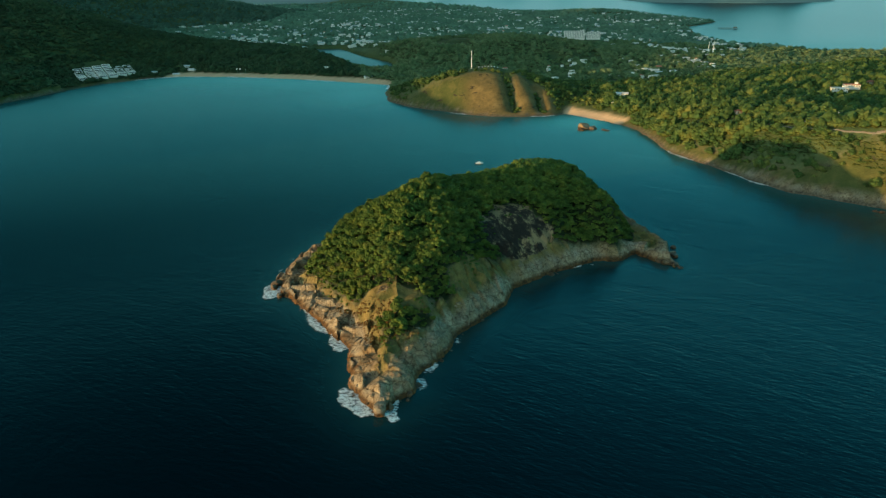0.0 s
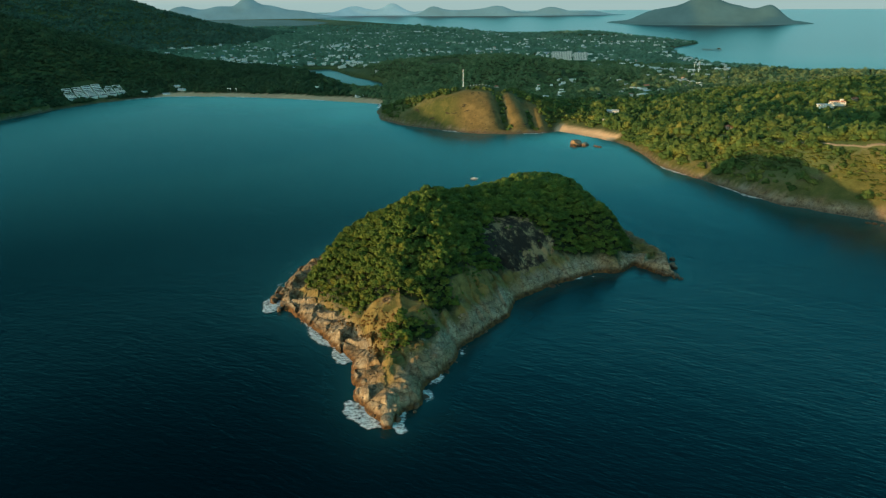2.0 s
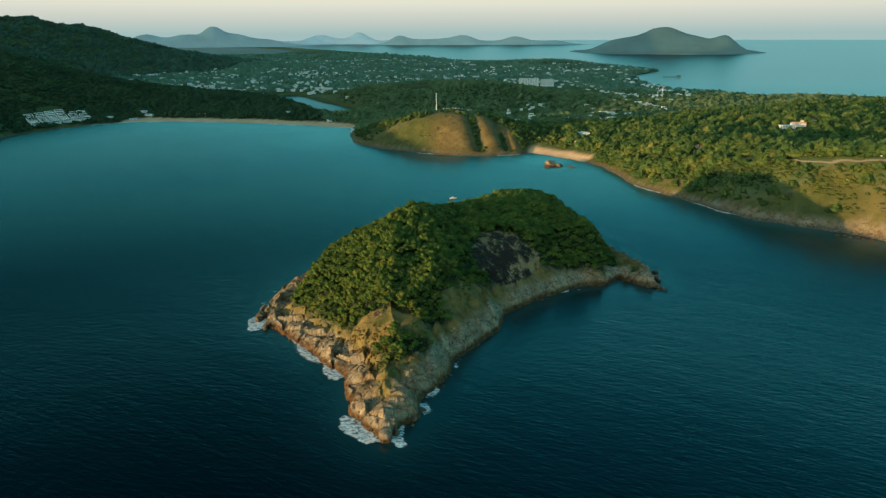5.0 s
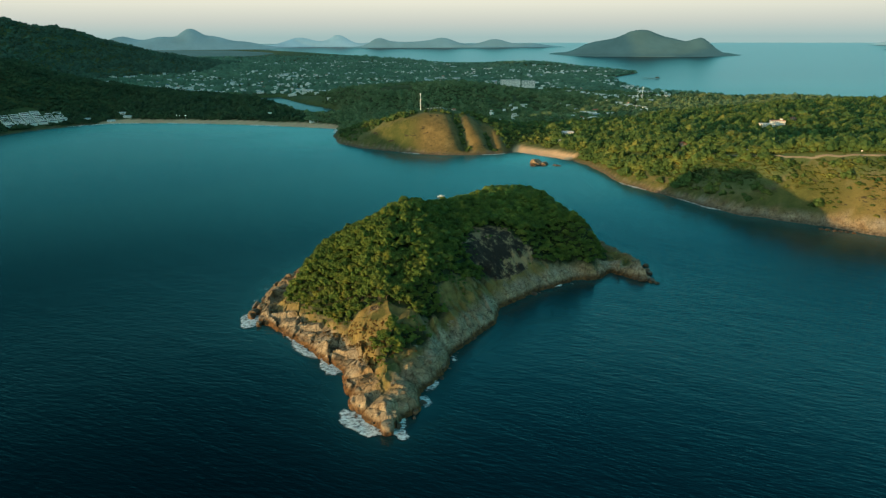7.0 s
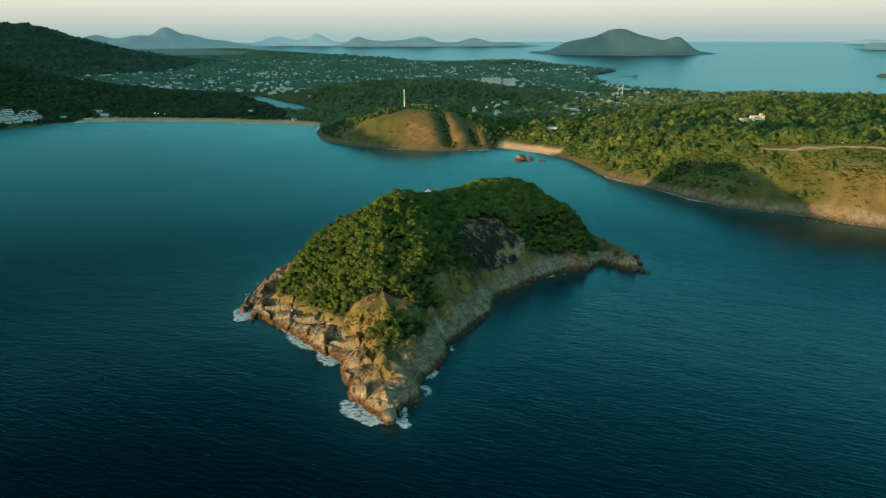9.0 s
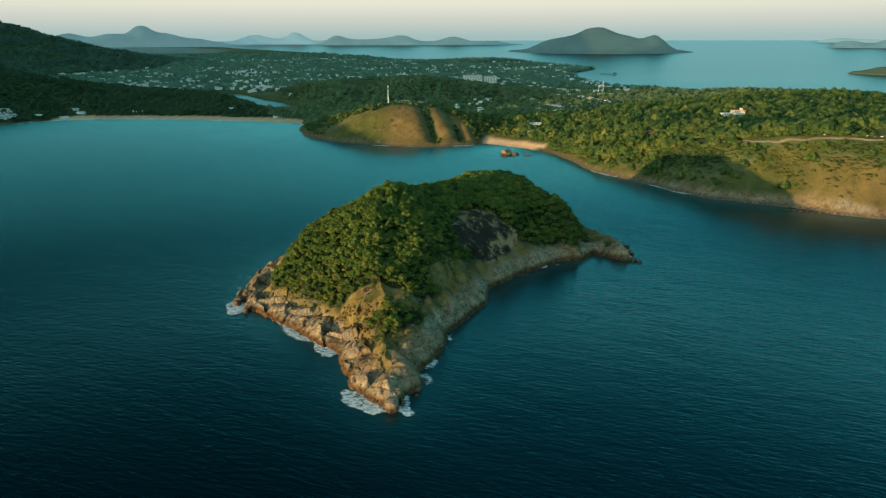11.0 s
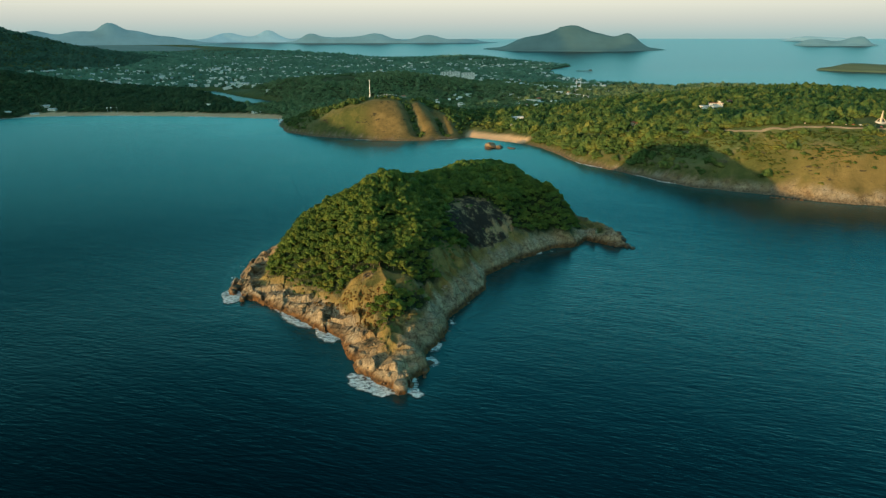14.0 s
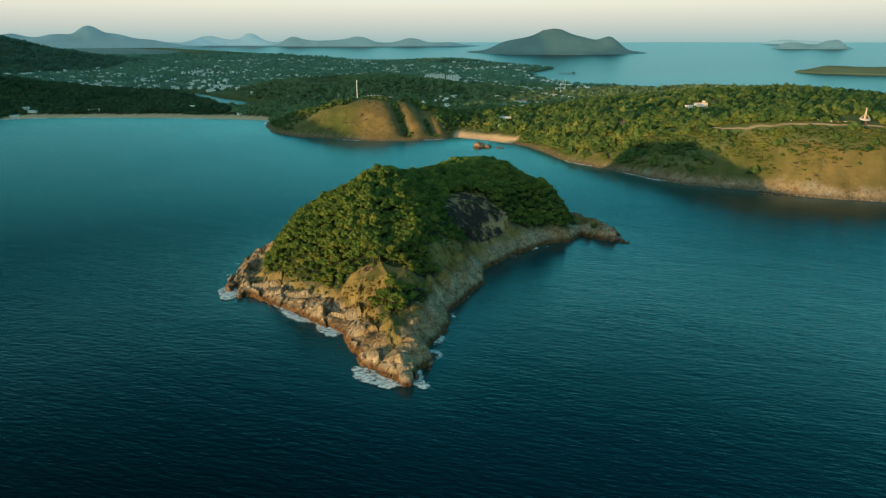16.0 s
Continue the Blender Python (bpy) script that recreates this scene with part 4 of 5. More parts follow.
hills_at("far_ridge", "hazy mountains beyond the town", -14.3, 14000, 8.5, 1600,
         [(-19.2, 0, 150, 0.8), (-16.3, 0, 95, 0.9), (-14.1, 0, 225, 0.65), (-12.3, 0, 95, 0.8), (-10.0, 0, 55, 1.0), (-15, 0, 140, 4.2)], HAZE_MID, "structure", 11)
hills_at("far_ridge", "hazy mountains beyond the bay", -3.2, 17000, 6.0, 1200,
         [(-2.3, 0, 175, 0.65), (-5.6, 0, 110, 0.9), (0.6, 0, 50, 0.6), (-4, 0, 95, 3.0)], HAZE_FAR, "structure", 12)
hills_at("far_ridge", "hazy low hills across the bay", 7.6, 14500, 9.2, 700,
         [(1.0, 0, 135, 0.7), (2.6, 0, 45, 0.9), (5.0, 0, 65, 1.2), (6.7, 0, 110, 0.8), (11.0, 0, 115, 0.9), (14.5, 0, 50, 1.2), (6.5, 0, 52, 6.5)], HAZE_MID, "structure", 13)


# ---- stones of the islet ----
def stone_shape(rng, level=2):
    """A rounded block of granite, cut by a few joint planes."""
    v, f = ball(level)
    v = np.sign(v) * np.abs(v) ** 0.72
    for _ in range(6):
        n = rng.normal(size=3)
        n /= np.linalg.norm(n)
        over = np.maximum(v @ n - rng.uniform(0.55, 0.85), 0)
        v = v - over[:, None] * n * 0.92
    v = v * (1 + rng.uniform(-0.04, 0.04, (len(v), 1)))
    return v * rng.uniform(0.8, 1.15, 3), f


def islet_stones():
    shapes = [mesh_of("stone", *stone_shape(rng, 3 if k < 4 else 2), GRANITE, False) for k in range(12)]
    x, y = rng.uniform(-128, 200, 9000), rng.uniform(275, 560, 9000)
    h, d = islet_height(x, y)
    front = smooth(-20, 60, 420 - y) * smooth(40, -10, x) * 0.6
    ok = (d > -2) & (d < 9 + 15 * front) & (rng.random(len(x)) < 0.10 + 0.18 * front)
    x, y, h, d = x[ok], y[ok], h[ok], d[ok]
    size = rng.uniform(0.7, 1.7, len(x)) * np.where(rng.random(len(x)) < 0.10, 2.0, 1)
    chosen = []
    for i in np.argsort(-size):
        if all((x[i] - x[j]) ** 2 + (y[i] - y[j]) ** 2 > (0.62 * (size[i] + size[j])) ** 2 for j in chosen):
            chosen.append(i)
        if len(chosen) >= 210:
            break
    for i in chosen:
        ob = new("stone", shapes[int(rng.integers(12))])
        ob.parent = islet
        s = float(size[i])
        ob.matrix_basis = pose(x[i], y[i], max(h[i], -0.5) - s * 0.05, float(rng.normal(0, 16)), float(rng.normal(0, 16)), float(rng.uniform(0, 360))) @ Matrix.Diagonal((s * float(rng.uniform(1, 1.5)), s, s * float(rng.uniform(0.55, 0.85)), 1))


islet_stones()


# ---- surf round the islet ----
def foam_material():
    m, nt, b = material("sea foam")
    b.inputs["Base Color"].default_value = (0.88, 0.92, 0.92, 1)
    b.inputs["Roughness"].default_value = 0.8
    share = nt.nodes.new("ShaderNodeVertexColor")
    share.layer_name = "thick"
    both = node(nt, "Math", operation="ADD")
    nt.links.new(grain(nt, 0.5, 8, 0.72, (0.8, 1.2, 1)), both.inputs[0])
    nt.links.new(share.outputs["Color"], both.inputs[1])
    cut = node(nt, "MapRange")
    cut.inputs["From Min"].default_value, cut.inputs["From Max"].default_value = 0.99, 1.2
    nt.links.new(both.outputs[0], cut.inputs["Value"])
    nt.links.new(cut.outputs[0], b.inputs["Alpha"])
    return m


def surf(name, label, outline, area, step, share, reach):
    x, y = np.meshgrid(np.arange(area[0], area[1], step), np.arange(area[2], area[3], step))
    d = -inland(x, y, outline)
    d = d + fractal(x, y, 9, 3, 55) * 2.5
    t = share(x, y) * smooth(reach, 0, d) * smooth(-5, -2, d)
    t = np.clip(t * 1.5 + (fractal(x, y, 14, 3, 77)) * 1.6 * t, 0, 0.64)
    faces = grid_faces(*x.shape)
    faces = faces[(t.reshape(-1)[faces] > 0.04).any(1)]
    used = np.unique(faces)
    remap = np.zeros(x.size, int)
    remap[used] = np.arange(len(used))
    z = 0.18 + 0.5 * t + fractal(x, y, 5, 2, 66) * 0.12
    me = mesh_of(name, np.stack([x, y, z], -1).reshape(-1, 3)[used], remap[faces], FOAM, True)
    keep_shares(me, "thick", np.repeat(t.reshape(-1, 1)[used], 3, 1))
    return tagged(new(name, me), label, "surf", kind="stuff")


FOAM = foam_material()


def surf_islet(x, y):
    s = 1.6 * bump(x, y, -36, 278, 1, 20, 14) + 0.9 * bump(x, y, -62, 335, 1, 9, 22) + 0.8 * bump(x, y, -100, 390, 1, 22, 22) + 1.0 * bump(x, y, -130, 440, 1, 12, 34)
    s = s + 0.6 * bump(x, y, -12, 292, 1, 7, 7) + 0.3 * bump(x, y, -8, 320, 1, 4, 6) + 0.5 * bump(x, y, 11, 352, 1, 5, 6) + 0.5 * bump(x, y, 58, 428, 1, 6, 5) + 0.5 * bump(x, y, 108, 464, 1, 12, 5) + 0.5 * bump(x, y, 186, 459, 1, 6, 5)
    return np.clip(s * (0.75 + 1.6 * fractal(x, y, 22, 2, 47)) + 0.02, 0, 1.2)


surf("surf", "white surf breaking round the islet's rocks", ISLET, (-150, 215, 258, 560), 0.9, surf_islet, 15.0)
surf("surf", "thin white surf along the mainland shore", COAST, (150, 540, 505, 1075), 2.0, lambda x, y: np.clip(fractal(x, y, 60, 3, 12) * 1.2 + 0.25, 0, 0.7), 8.0)
surf("surf", "thin white surf along the long beach", COAST, (-720, 150, 1040, 1590), 2.5, lambda x, y: np.clip(fractal(x, y, 90, 3, 15) * 1.2 + 0.3, 0, 0.8), 14.0)


# ---- buildings ----
WALL = plain("whitewashed wall", (0.74, 0.69, 0.62), 0.8, 0, 0.08, 0.2)
WALL_WARM = plain("cream wall", (0.50, 0.41, 0.30), 0.8, 0, 0.1, 0.2)
ROOF_PALE = plain("pale sheet roof", (0.55, 0.58, 0.60), 0.55, 0, 0.15, 0.3)
ROOF_RED = plain("red tiled roof", (0.42, 0.16, 0.09), 0.8, 0, 0.2, 0.5)
ROOF_GREY = plain("grey roof", (0.22, 0.24, 0.25), 0.7, 0, 0.2, 0.4)
ROOF_BLUE = plain("blue sheet roof", (0.10, 0.22, 0.42), 0.55, 0, 0.15, 0.4)
GLASS = plain("dark window", (0.03, 0.04, 0.05), 0.15, 0, 0.2, 0.5)
CONCRETE = plain("concrete", (0.42, 0.40, 0.37), 0.9, 0, 0.15, 0.3)
WHITE_METAL = plain("white metal", (0.78, 0.78, 0.76), 0.4, 0, 0.05, 0.6)
BLACK = plain("black rubber", (0.02, 0.02, 0.02), 0.8, 0, 0.2, 2.0)
TIMBER = plain("weathered timber", (0.20, 0.15, 0.11), 0.85, 0, 0.25, 1.5)


def gable(bm, sx, sy, z0, rise, over=0.6):
    """A ridged roof along x with eaves and thickness."""
    hx, hy = sx / 2 + over, sy / 2 + over
    pts = [(-hx, -hy, z0), (hx, -hy, z0), (hx, 0, z0 + rise), (-hx, 0, z0 + rise), (-hx, hy, z0), (hx, hy, z0)]
    top = [bm.verts.new((a, b, c + 0.3)) for a, b, c in pts]
    low = [bm.verts.new(p) for p in pts]
    for q in ((0, 1, 2, 3), (3, 2, 5, 4)):
        bm.faces.new([top[i] for i in q])
        bm.faces.new([low[i] for i in reversed(q)])
    for a, b in ((0, 1), (1, 2), (2, 5), (5, 4), (4, 3), (3, 0)):
        bm.faces.new([top[b], top[a], low[a], low[b]])
    bmesh.ops.recalc_face_normals(bm, faces=bm.faces)
    return bm


def hip(bm, sx, sy, z0, rise, over=0.7):
    hx, hy, r = sx / 2 + over, sy / 2 + over, max(sx - sy, 1.0) / 2
    a = [bm.verts.new(p) for p in ((-hx, -hy, z0), (hx, -hy, z0), (hx, hy, z0), (-hx, hy, z0))]
    b = [bm.verts.new(p) for p in ((-r, 0, z0 + rise), (r, 0, z0 + rise))]
    for q in ((a[0], a[1], b[1], b[0]), (a[1], a[2], b[1]), (a[2], a[3], b[0], b[1]), (a[3], a[0], b[0]), (a[3], a[2], a[1], a[0])):
        bm.faces.new(q)
    return bm


def house(sx, sy, storeys, roof, walls, label, flat=False):
    """A small house: walls, roof, door and windows on its long sides."""
    base = new("house")
    tall = 3.0 * storeys
    part("wall", box(bmesh.new(), 0, 0, -3, sx, sy, tall + 3), walls, base)
    if flat:
        part("roof", box(bmesh.new(), 0, 0, tall + 0.004, sx + 0.8, sy + 0.8, 0.5), roof, base)
    else:
        part("roof", (gable if sx > 1.5 * sy else hip)(bmesh.new(), sx, sy, tall + 0.004, 0.3 * sy), roof, base)
    part("door", box(bmesh.new(), sx * 0.1, -sy / 2 - 0.03, 0, 1.2, 0.14, 2.1), TIMBER, base)
    for k in range(2):
        part("window", box(bmesh.new(), sx * (-0.3 + 0.62 * k), -sy / 2 - 0.03, 1.0 + (storeys - 1) * 3, 2.0, 0.12, 1.3), GLASS, base)
    return tagged(base, label, "house", "houses of the town")


def town():
    kinds = [house(13, 8, 1, ROOF_PALE, WALL, "white house with a pale sheet roof among trees"),
             house(11, 9, 2, ROOF_RED, WALL, "white two-storey house with a red tiled roof"),
             house(18, 9, 2, ROOF_PALE, WALL, "long white two-storey house with a pale roof"),
             house(14, 11, 2, ROOF_GREY, WALL, "white villa with a grey hipped roof"),
             house(24, 12, 1, ROOF_PALE, WALL, "wide low hall with a pale sheet roof"),
             house(15, 10, 3, CONCRETE, WALL, "white flat-roofed block of three storeys", True),
             house(12, 8, 1, ROOF_BLUE, WALL, "small white house with a blue sheet roof")]
    y = 1330 + 4300 * rng.random(16000) ** 1.1
    x = rng.uniform(-0.42 * y - 50, 0.46 * y)
    h, d, sand, lagoon = land_height(x, y)
    dense = fractal(x, y, 160, 3, 90)
    ok = (d > 30) & (h < 24) & ((y > 1850) | ((x > 230) & (y > 1330) & (rng.random(len(x)) < 0.7)) | (rng.random(len(x)) < 0.04)) & (lagoon < -15) & (rng.random(len(x)) < 0.08 + 0.8 * np.maximum(dense, 0)) & clear_of_buildings(x, y)
    X, Y, Z, S = far(x, y, h)
    used = [False] * len(kinds)
    spots = np.nonzero(ok)[0]
    for i in spots[:300]:
        k = int(rng.choice(7, p=[0.24, 0.12, 0.2, 0.10, 0.16, 0.12, 0.06]))
        ob = kinds[k] if not used[k] else copy_thing(kinds[k], Matrix())
        used[k] = True
        s = float(S[i]) * (0.72 if y[i] < 1900 else 1.0)
        turn = float(rng.choice([0, 90, 0, 20, -30, 60]) + rng.normal(0, 8))
        ob.matrix_basis = pose(X[i], Y[i], Z[i] + 4.0 * s, 0, 0, turn) @ Matrix.Diagonal((s * float(rng.uniform(0.7, 1.3)), s * 0.85, s * 0.8, 1))
    # the other roofs, too many and too small to tell apart
    bm = bmesh.new()
    for i in spots[300:3200]:
        s = float(S[i])
        box(bm, X[i], Y[i], Z[i] - 2, s * rng.uniform(6, 17), s * rng.uniform(6, 10), s * rng.uniform(4.5, 8.5) + 2, rng.uniform(-40, 40))
    me = bpy.data.meshes.new("far_houses")
    bm.to_mesh(me)
    bm.free()
    me.materials.append(WALL)
    tagged(new("far_houses", me), "pale roofs and walls of the far town", "houses", kind="stuff")


town()


def ground_z(x, y):
    return float(land_height(np.array([float(x)]), np.array([float(y)]))[0][0])


# ---- the wind turbine on the bare hill ----
def tube(bm, points, sides=12):
    """A tapered tube along the points (x, y, z, radius)."""
    rings = [[bm.verts.new((x + r * math.cos(2 * math.pi * k / sides), y + r * math.sin(2 * math.pi * k / sides), z)) for k in range(sides)] for x, y, z, r in points]
    for a, b in zip(rings, rings[1:]):
        for k in range(sides):
            bm.faces.new((a[k], a[(k + 1) % sides], b[(k + 1) % sides], b[k]))
    bm.faces.new(rings[-1])
    bm.faces.new(rings[0][::-1])
    return bm


def wind_turbine(x, y):
    base = new("wind_turbine")
    base.matrix_basis = pose(x, y, ground_z(x, y)) @ Matrix.Diagonal((0.62, 0.62, 1.28, 1))
    part("foundation", tube(bmesh.new(), [(0, 0, -1, 2.6), (0, 0, 0.6, 2.4)]), CONCRETE, base, "grey concrete foundation")
    part("tower", tube(bmesh.new(), [(0, 0, 0.6, 1.35), (0, 0, 10, 1.15), (0, 0, 24.5, 0.85)]), WHITE_METAL, base)
    bm = box(bmesh.new(), 0.4, 0.6, 24.5, 3.2, 4.6, 2.2)
    bmesh.ops.bevel(bm, geom=bm.edges[:], offset=0.35, segments=2, affect="EDGES")
    part("nacelle", bm, WHITE_METAL, base)
    bm = bmesh.new()
    bmesh.ops.create_cone(bm, cap_ends=True, segments=12, radius1=0.8, radius2=0.25, depth=1.4, matrix=Matrix.Translation((0, -2.1, 25.4)) @ Matrix.Rotation(radians(90), 4, "X"))
    part("hub", bm, WHITE_METAL, base)
    return tagged(base, "white wind turbine tower standing on the bare hilltop", "wind turbine")


wind_turbine(57, 1216)


# ---- larger buildings ----
def block(name, label, x, y, z, turn, sx, sy, storeys, scale=1.0, roof=None, bays=0, category="building"):
    """A long block: wall, flat roof slab, parapet, and its windows in rows on the side that faces the sea."""
    base = new(name)
    base.matrix_basis = pose(x, y, z, 0, 0, turn) @ Matrix.Diagonal((scale, scale, scale, 1))
    tall = 3.2 * storeys
    part("wall", box(bmesh.new(), 0, 0, -4, sx, sy, tall + 4), WALL, base)
    part("roof", box(bmesh.new(), 0, 0, tall + 0.004, sx + 1, sy + 1, 0.5), roof or CONCRETE, base)
    part("stair_tower", box(bmesh.new(), sx * 0.3, 1, tall + 0.51, 4, 4, 2.4), WALL, base)
    n = bays or max(2, int(sx / 6))
    for s in range(storeys):
        for k in range(n):
            part("window", box(bmesh.new(), -sx / 2 + sx * (k + 0.5) / n, -sy / 2 - 0.03, 3.2 * s + 0.9, sx / n * 0.45, 0.14, 1.3), GLASS, base)
    return tagged(base, label, category)


def far_place(x, y, lift=0.0):
    X, Y, Z, s = (float(np.ravel(v)[0]) for v in far(np.array([x]), np.array([y]), np.array([ground_z(x, y) + lift])))
    return X, Y, Z, s


fx, fy, fz, fs = far_place(440, 2190, 9)
block("hotel", "long white hotel of seven storeys above the trees", fx, fy, fz, -6, 66, 14, 7, fs, None, 12, "hotel")
fx, fy, fz, fs = far_place(505, 2200, 9)
block("hotel", "lower white hotel wing beside the long one", fx, fy, fz, -6, 44, 14, 6, fs, None, 8, "hotel")


def terraced_wing(x, y, steps, label):
    """A wing of the seaside hotel that steps up the slope, with a balcony on each storey."""
    base = new("hotel_wing")
    turn, ux, uy = 36.0, -0.586, 0.81
    base.matrix_basis = pose(x, y, 0, 0, 0, turn)
    for k in range(steps):
        z = ground_z(x + ux * 11 * k, y + uy * 11 * k) + 2.0
        part("storey", box(bmesh.new(), 0, k * 11, z - 4, 17.5, 11.5, 9.0), WALL, base)
        part("balcony", box(bmesh.new(), 0, k * 11 - 6.4, z + 1.6, 17.9, 1.8, 1.0), WHITE_METAL, base)
        part("window", box(bmesh.new(), 0, k * 11 - 5.78, z + 2.8, 15, 0.1, 1.7), GLASS, base)
    return tagged(base, label, "hotel", "wings of the terraced hotel")


for k in range(6):
    terraced_wing(-812 + 13 * k, 1480 + 20 * k, 8 if k < 4 else 6, "white hotel wing stepping down the wooded slope to the sea")

block("resort_building", "low white resort building with flat roofs among trees", 614, 995, ground_z(614, 995) + 4, -12, 24, 10, 1, 1.0, ROOF_PALE, 6)
block("resort_building", "white resort hall with a brown roof among trees", 640, 1007, ground_z(640, 1007) + 4, -12, 22, 12, 1, 1.0, ROOF_RED, 6)

VILLAS = [(681, 1027, 13, 9, 1, "R", "cream villa with an orange tiled roof among trees"), (388, 829, 12, 8, 1, "R", "sunlit cream house with a red roof among trees"),
          (396, 838, 8, 7, 1, "R", "sunlit cream cottage among trees on the headland"), (491, 937, 15, 8, 1, "R", "cream house with a red roof on the headland"),
          (418, 718, 9, 7, 1, "P", "pale-roofed pavilion beside the viewpoint road"), (456, 735, 11, 7, 1, "P", "low pale hut beside the viewpoint road"),
          (428, 678, 9, 6, 1, "R", "red-roofed hut beside the viewpoint road"), (316, 1123, 24, 10, 1, "P", "long pale building behind the small beach"),
          (289, 1073, 9, 7, 1, "P", "small white house behind the small beach"), (469, 1403, 18, 10, 1, "P", "white building among trees below the headland"),
          (503, 1514, 18, 11, 1, "R", "house with red roof among trees below the headland"), (794, 1051, 16, 9, 1, "P", "pale-roofed house on the wooded ridge"),
          (999, 1378, 16, 10, 1, "R", "red-roofed house on the wooded ridge"), (118, 1200, 9, 6, 1, "R", "small open hut on the bare hilltop"),
          (-650, 1675, 22, 10, 1, "P", "pale building among trees behind the long beach"), (-626, 1645, 22, 9, 1, "P", "long low pale roof behind the long beach"),
          (-653, 1612, 20, 8, 1, "P", "low pale beach house under the trees"), (-168, 1503, 22, 9, 1, "P", "white beach house beside the stream mouth"),
          (-705, 1608, 18, 8, 1, "P", "pale hotel annexe near the end of the beach"), (-735, 1600, 16, 9, 1, "P", "small pale house on the rocky shore")]
for x, y, sx, sy, st, kind, label in VILLAS:
    ob = house(sx, sy, st, ROOF_RED if kind == "R" else ROOF_PALE, WALL_WARM if kind == "R" else WALL, label)
    ob.matrix_basis = pose(x, y, ground_z(x, y) + (2.5 if y > 730 and x > 200 else 0.5), 0, 0, random.uniform(-30, 30)) @ Matrix.Diagonal((0.85, 0.85, 0.75, 1))
    tagged(ob, group="houses of the headland")


# ---- the viewpoint on the cape ----
def lighthouse(x, y):
    base = new("lighthouse")
    base.matrix_basis = pose(x, y, ground_z(x, y) + 0.5) @ Matrix.Diagonal((0.6, 0.6, 0.72, 1))
    part("terrace", tube(bmesh.new(), [(0, 0, -6, 9.5), (0, 0, 0.8, 9.2)], 16), CONCRETE, base, "round concrete terrace")
    for k in range(4):
        a = radians(45 + 90 * k)
        bm = bmesh.new()
        pts = [(7.2 * math.cos(a), 7.2 * math.sin(a), 0.8, 0.9), (4.6 * math.cos(a), 4.6 * math.sin(a), 4.2, 0.8), (1.6 * math.cos(a), 1.6 * math.sin(a), 6.0, 0.9)]
        part("buttress", tube(bm, pts, 8), WALL_WARM, base)
    part("tower", tube(bmesh.new(), [(0, 0, 0.8, 2.3), (0, 0, 6, 2.0), (0, 0, 15, 1.15)], 8), WALL_WARM, base, "tapering cream tower")
    part("lantern", tube(bmesh.new(), [(0, 0, 15, 0.9), (0, 0, 16.6, 0.9), (0, 0, 17.6, 0.2)], 8), WALL_WARM, base)
    return tagged(base, "tapering cream lighthouse on a terrace at the cape", "lighthouse")


lighthouse(549, 586)


ROAD_STONE = plain("weathered road concrete", (0.16, 0.14, 0.11), 0.9, 0, 0.3, 0.15)


def viewpoint_wall():
    """The low retaining wall and paved walk along the top of the slope."""
    bm = bmesh.new()
    for (ax, ay), (bx, by) in zip(ROAD[1:], ROAD[2:]):
        for k in range(9):
            u, v = k / 9, (k + 1) / 9
            px, py, qx, qy = ax + (bx - ax) * u, ay + (by - ay) * u, ax + (bx - ax) * v, ay + (by - ay) * v
            z = ground_z((px + qx) / 2, (py + qy) / 2)
            box(bm, (px + qx) / 2, (py + qy) / 2, z - 3, math.hypot(qx - px, qy - py) + 0.6, 2.2, 3.9 if ax > 440 else 3.3, math.degrees(math.atan2(qy - py, qx - px)))
    me = bpy.data.meshes.new("retaining_wall")
    bm.to_mesh(me)
    bm.free()
    me.materials.append(ROAD_STONE)
    tagged(new("retaining_wall", me), "pale concrete walk along the top of the cape's slope", "wall")


viewpoint_wall()


# ---- cars by the turbine ----
def car(x, y, turn, paint, label="white car parked on the bare hilltop", group="cars on the hilltop"):
    base = new("car")
    base.matrix_basis = pose(x, y, ground_z(x, y) + 0.15, 0, 0, turn)
    bm = box(bmesh.new(), 0, 0, 0.35, 4.3, 1.75, 0.75)
    bmesh.ops.bevel(bm, geom=bm.edges[:], offset=0.15, segments=2, affect="EDGES")
    part("body", bm, paint, base)
    bm = box(bmesh.new(), -0.2, 0, 1.05, 2.4, 1.55, 0.6)
    bmesh.ops.bevel(bm, geom=bm.edges[:], offset=0.2, segments=2, affect="EDGES")
    part("cabin", bm, GLASS, base)
    for a in (-1.35, 1.35):
        for b in (-0.85, 0.85):
            bm = bmesh.new()
            bmesh.ops.create_cone(bm, cap_ends=True, segments=12, radius1=0.33, radius2=0.33, depth=0.22, matrix=Matrix.Translation((a, b, 0.33)) @ Matrix.Rotation(radians(90), 4, "X"))
            part("wheel", bm, BLACK, base)
    return tagged(base, label, "car", group)


for k in range(7):
    car(70 + 5.6 * k, 1203 - 0.9 * k, 80 + 4 * (k % 3), WHITE_METAL)


CAR_BLUE = plain("blue car paint", (0.06, 0.16, 0.36), 0.3, 0, 0.05, 1.0)
CAR_RED = plain("red car paint", (0.40, 0.05, 0.04), 0.3, 0, 0.05, 1.0)
for k in range(12):
    colour, word = ((WHITE_METAL, "white"), (CAR_BLUE, "blue"), (WHITE_METAL, "white"), (CAR_RED, "red"))[k % 4]
    car(480 + 5.4 * k, 618 - 3.9 * k, 54, colour, word + " car parked by the viewpoint wall", "cars at the viewpoint")

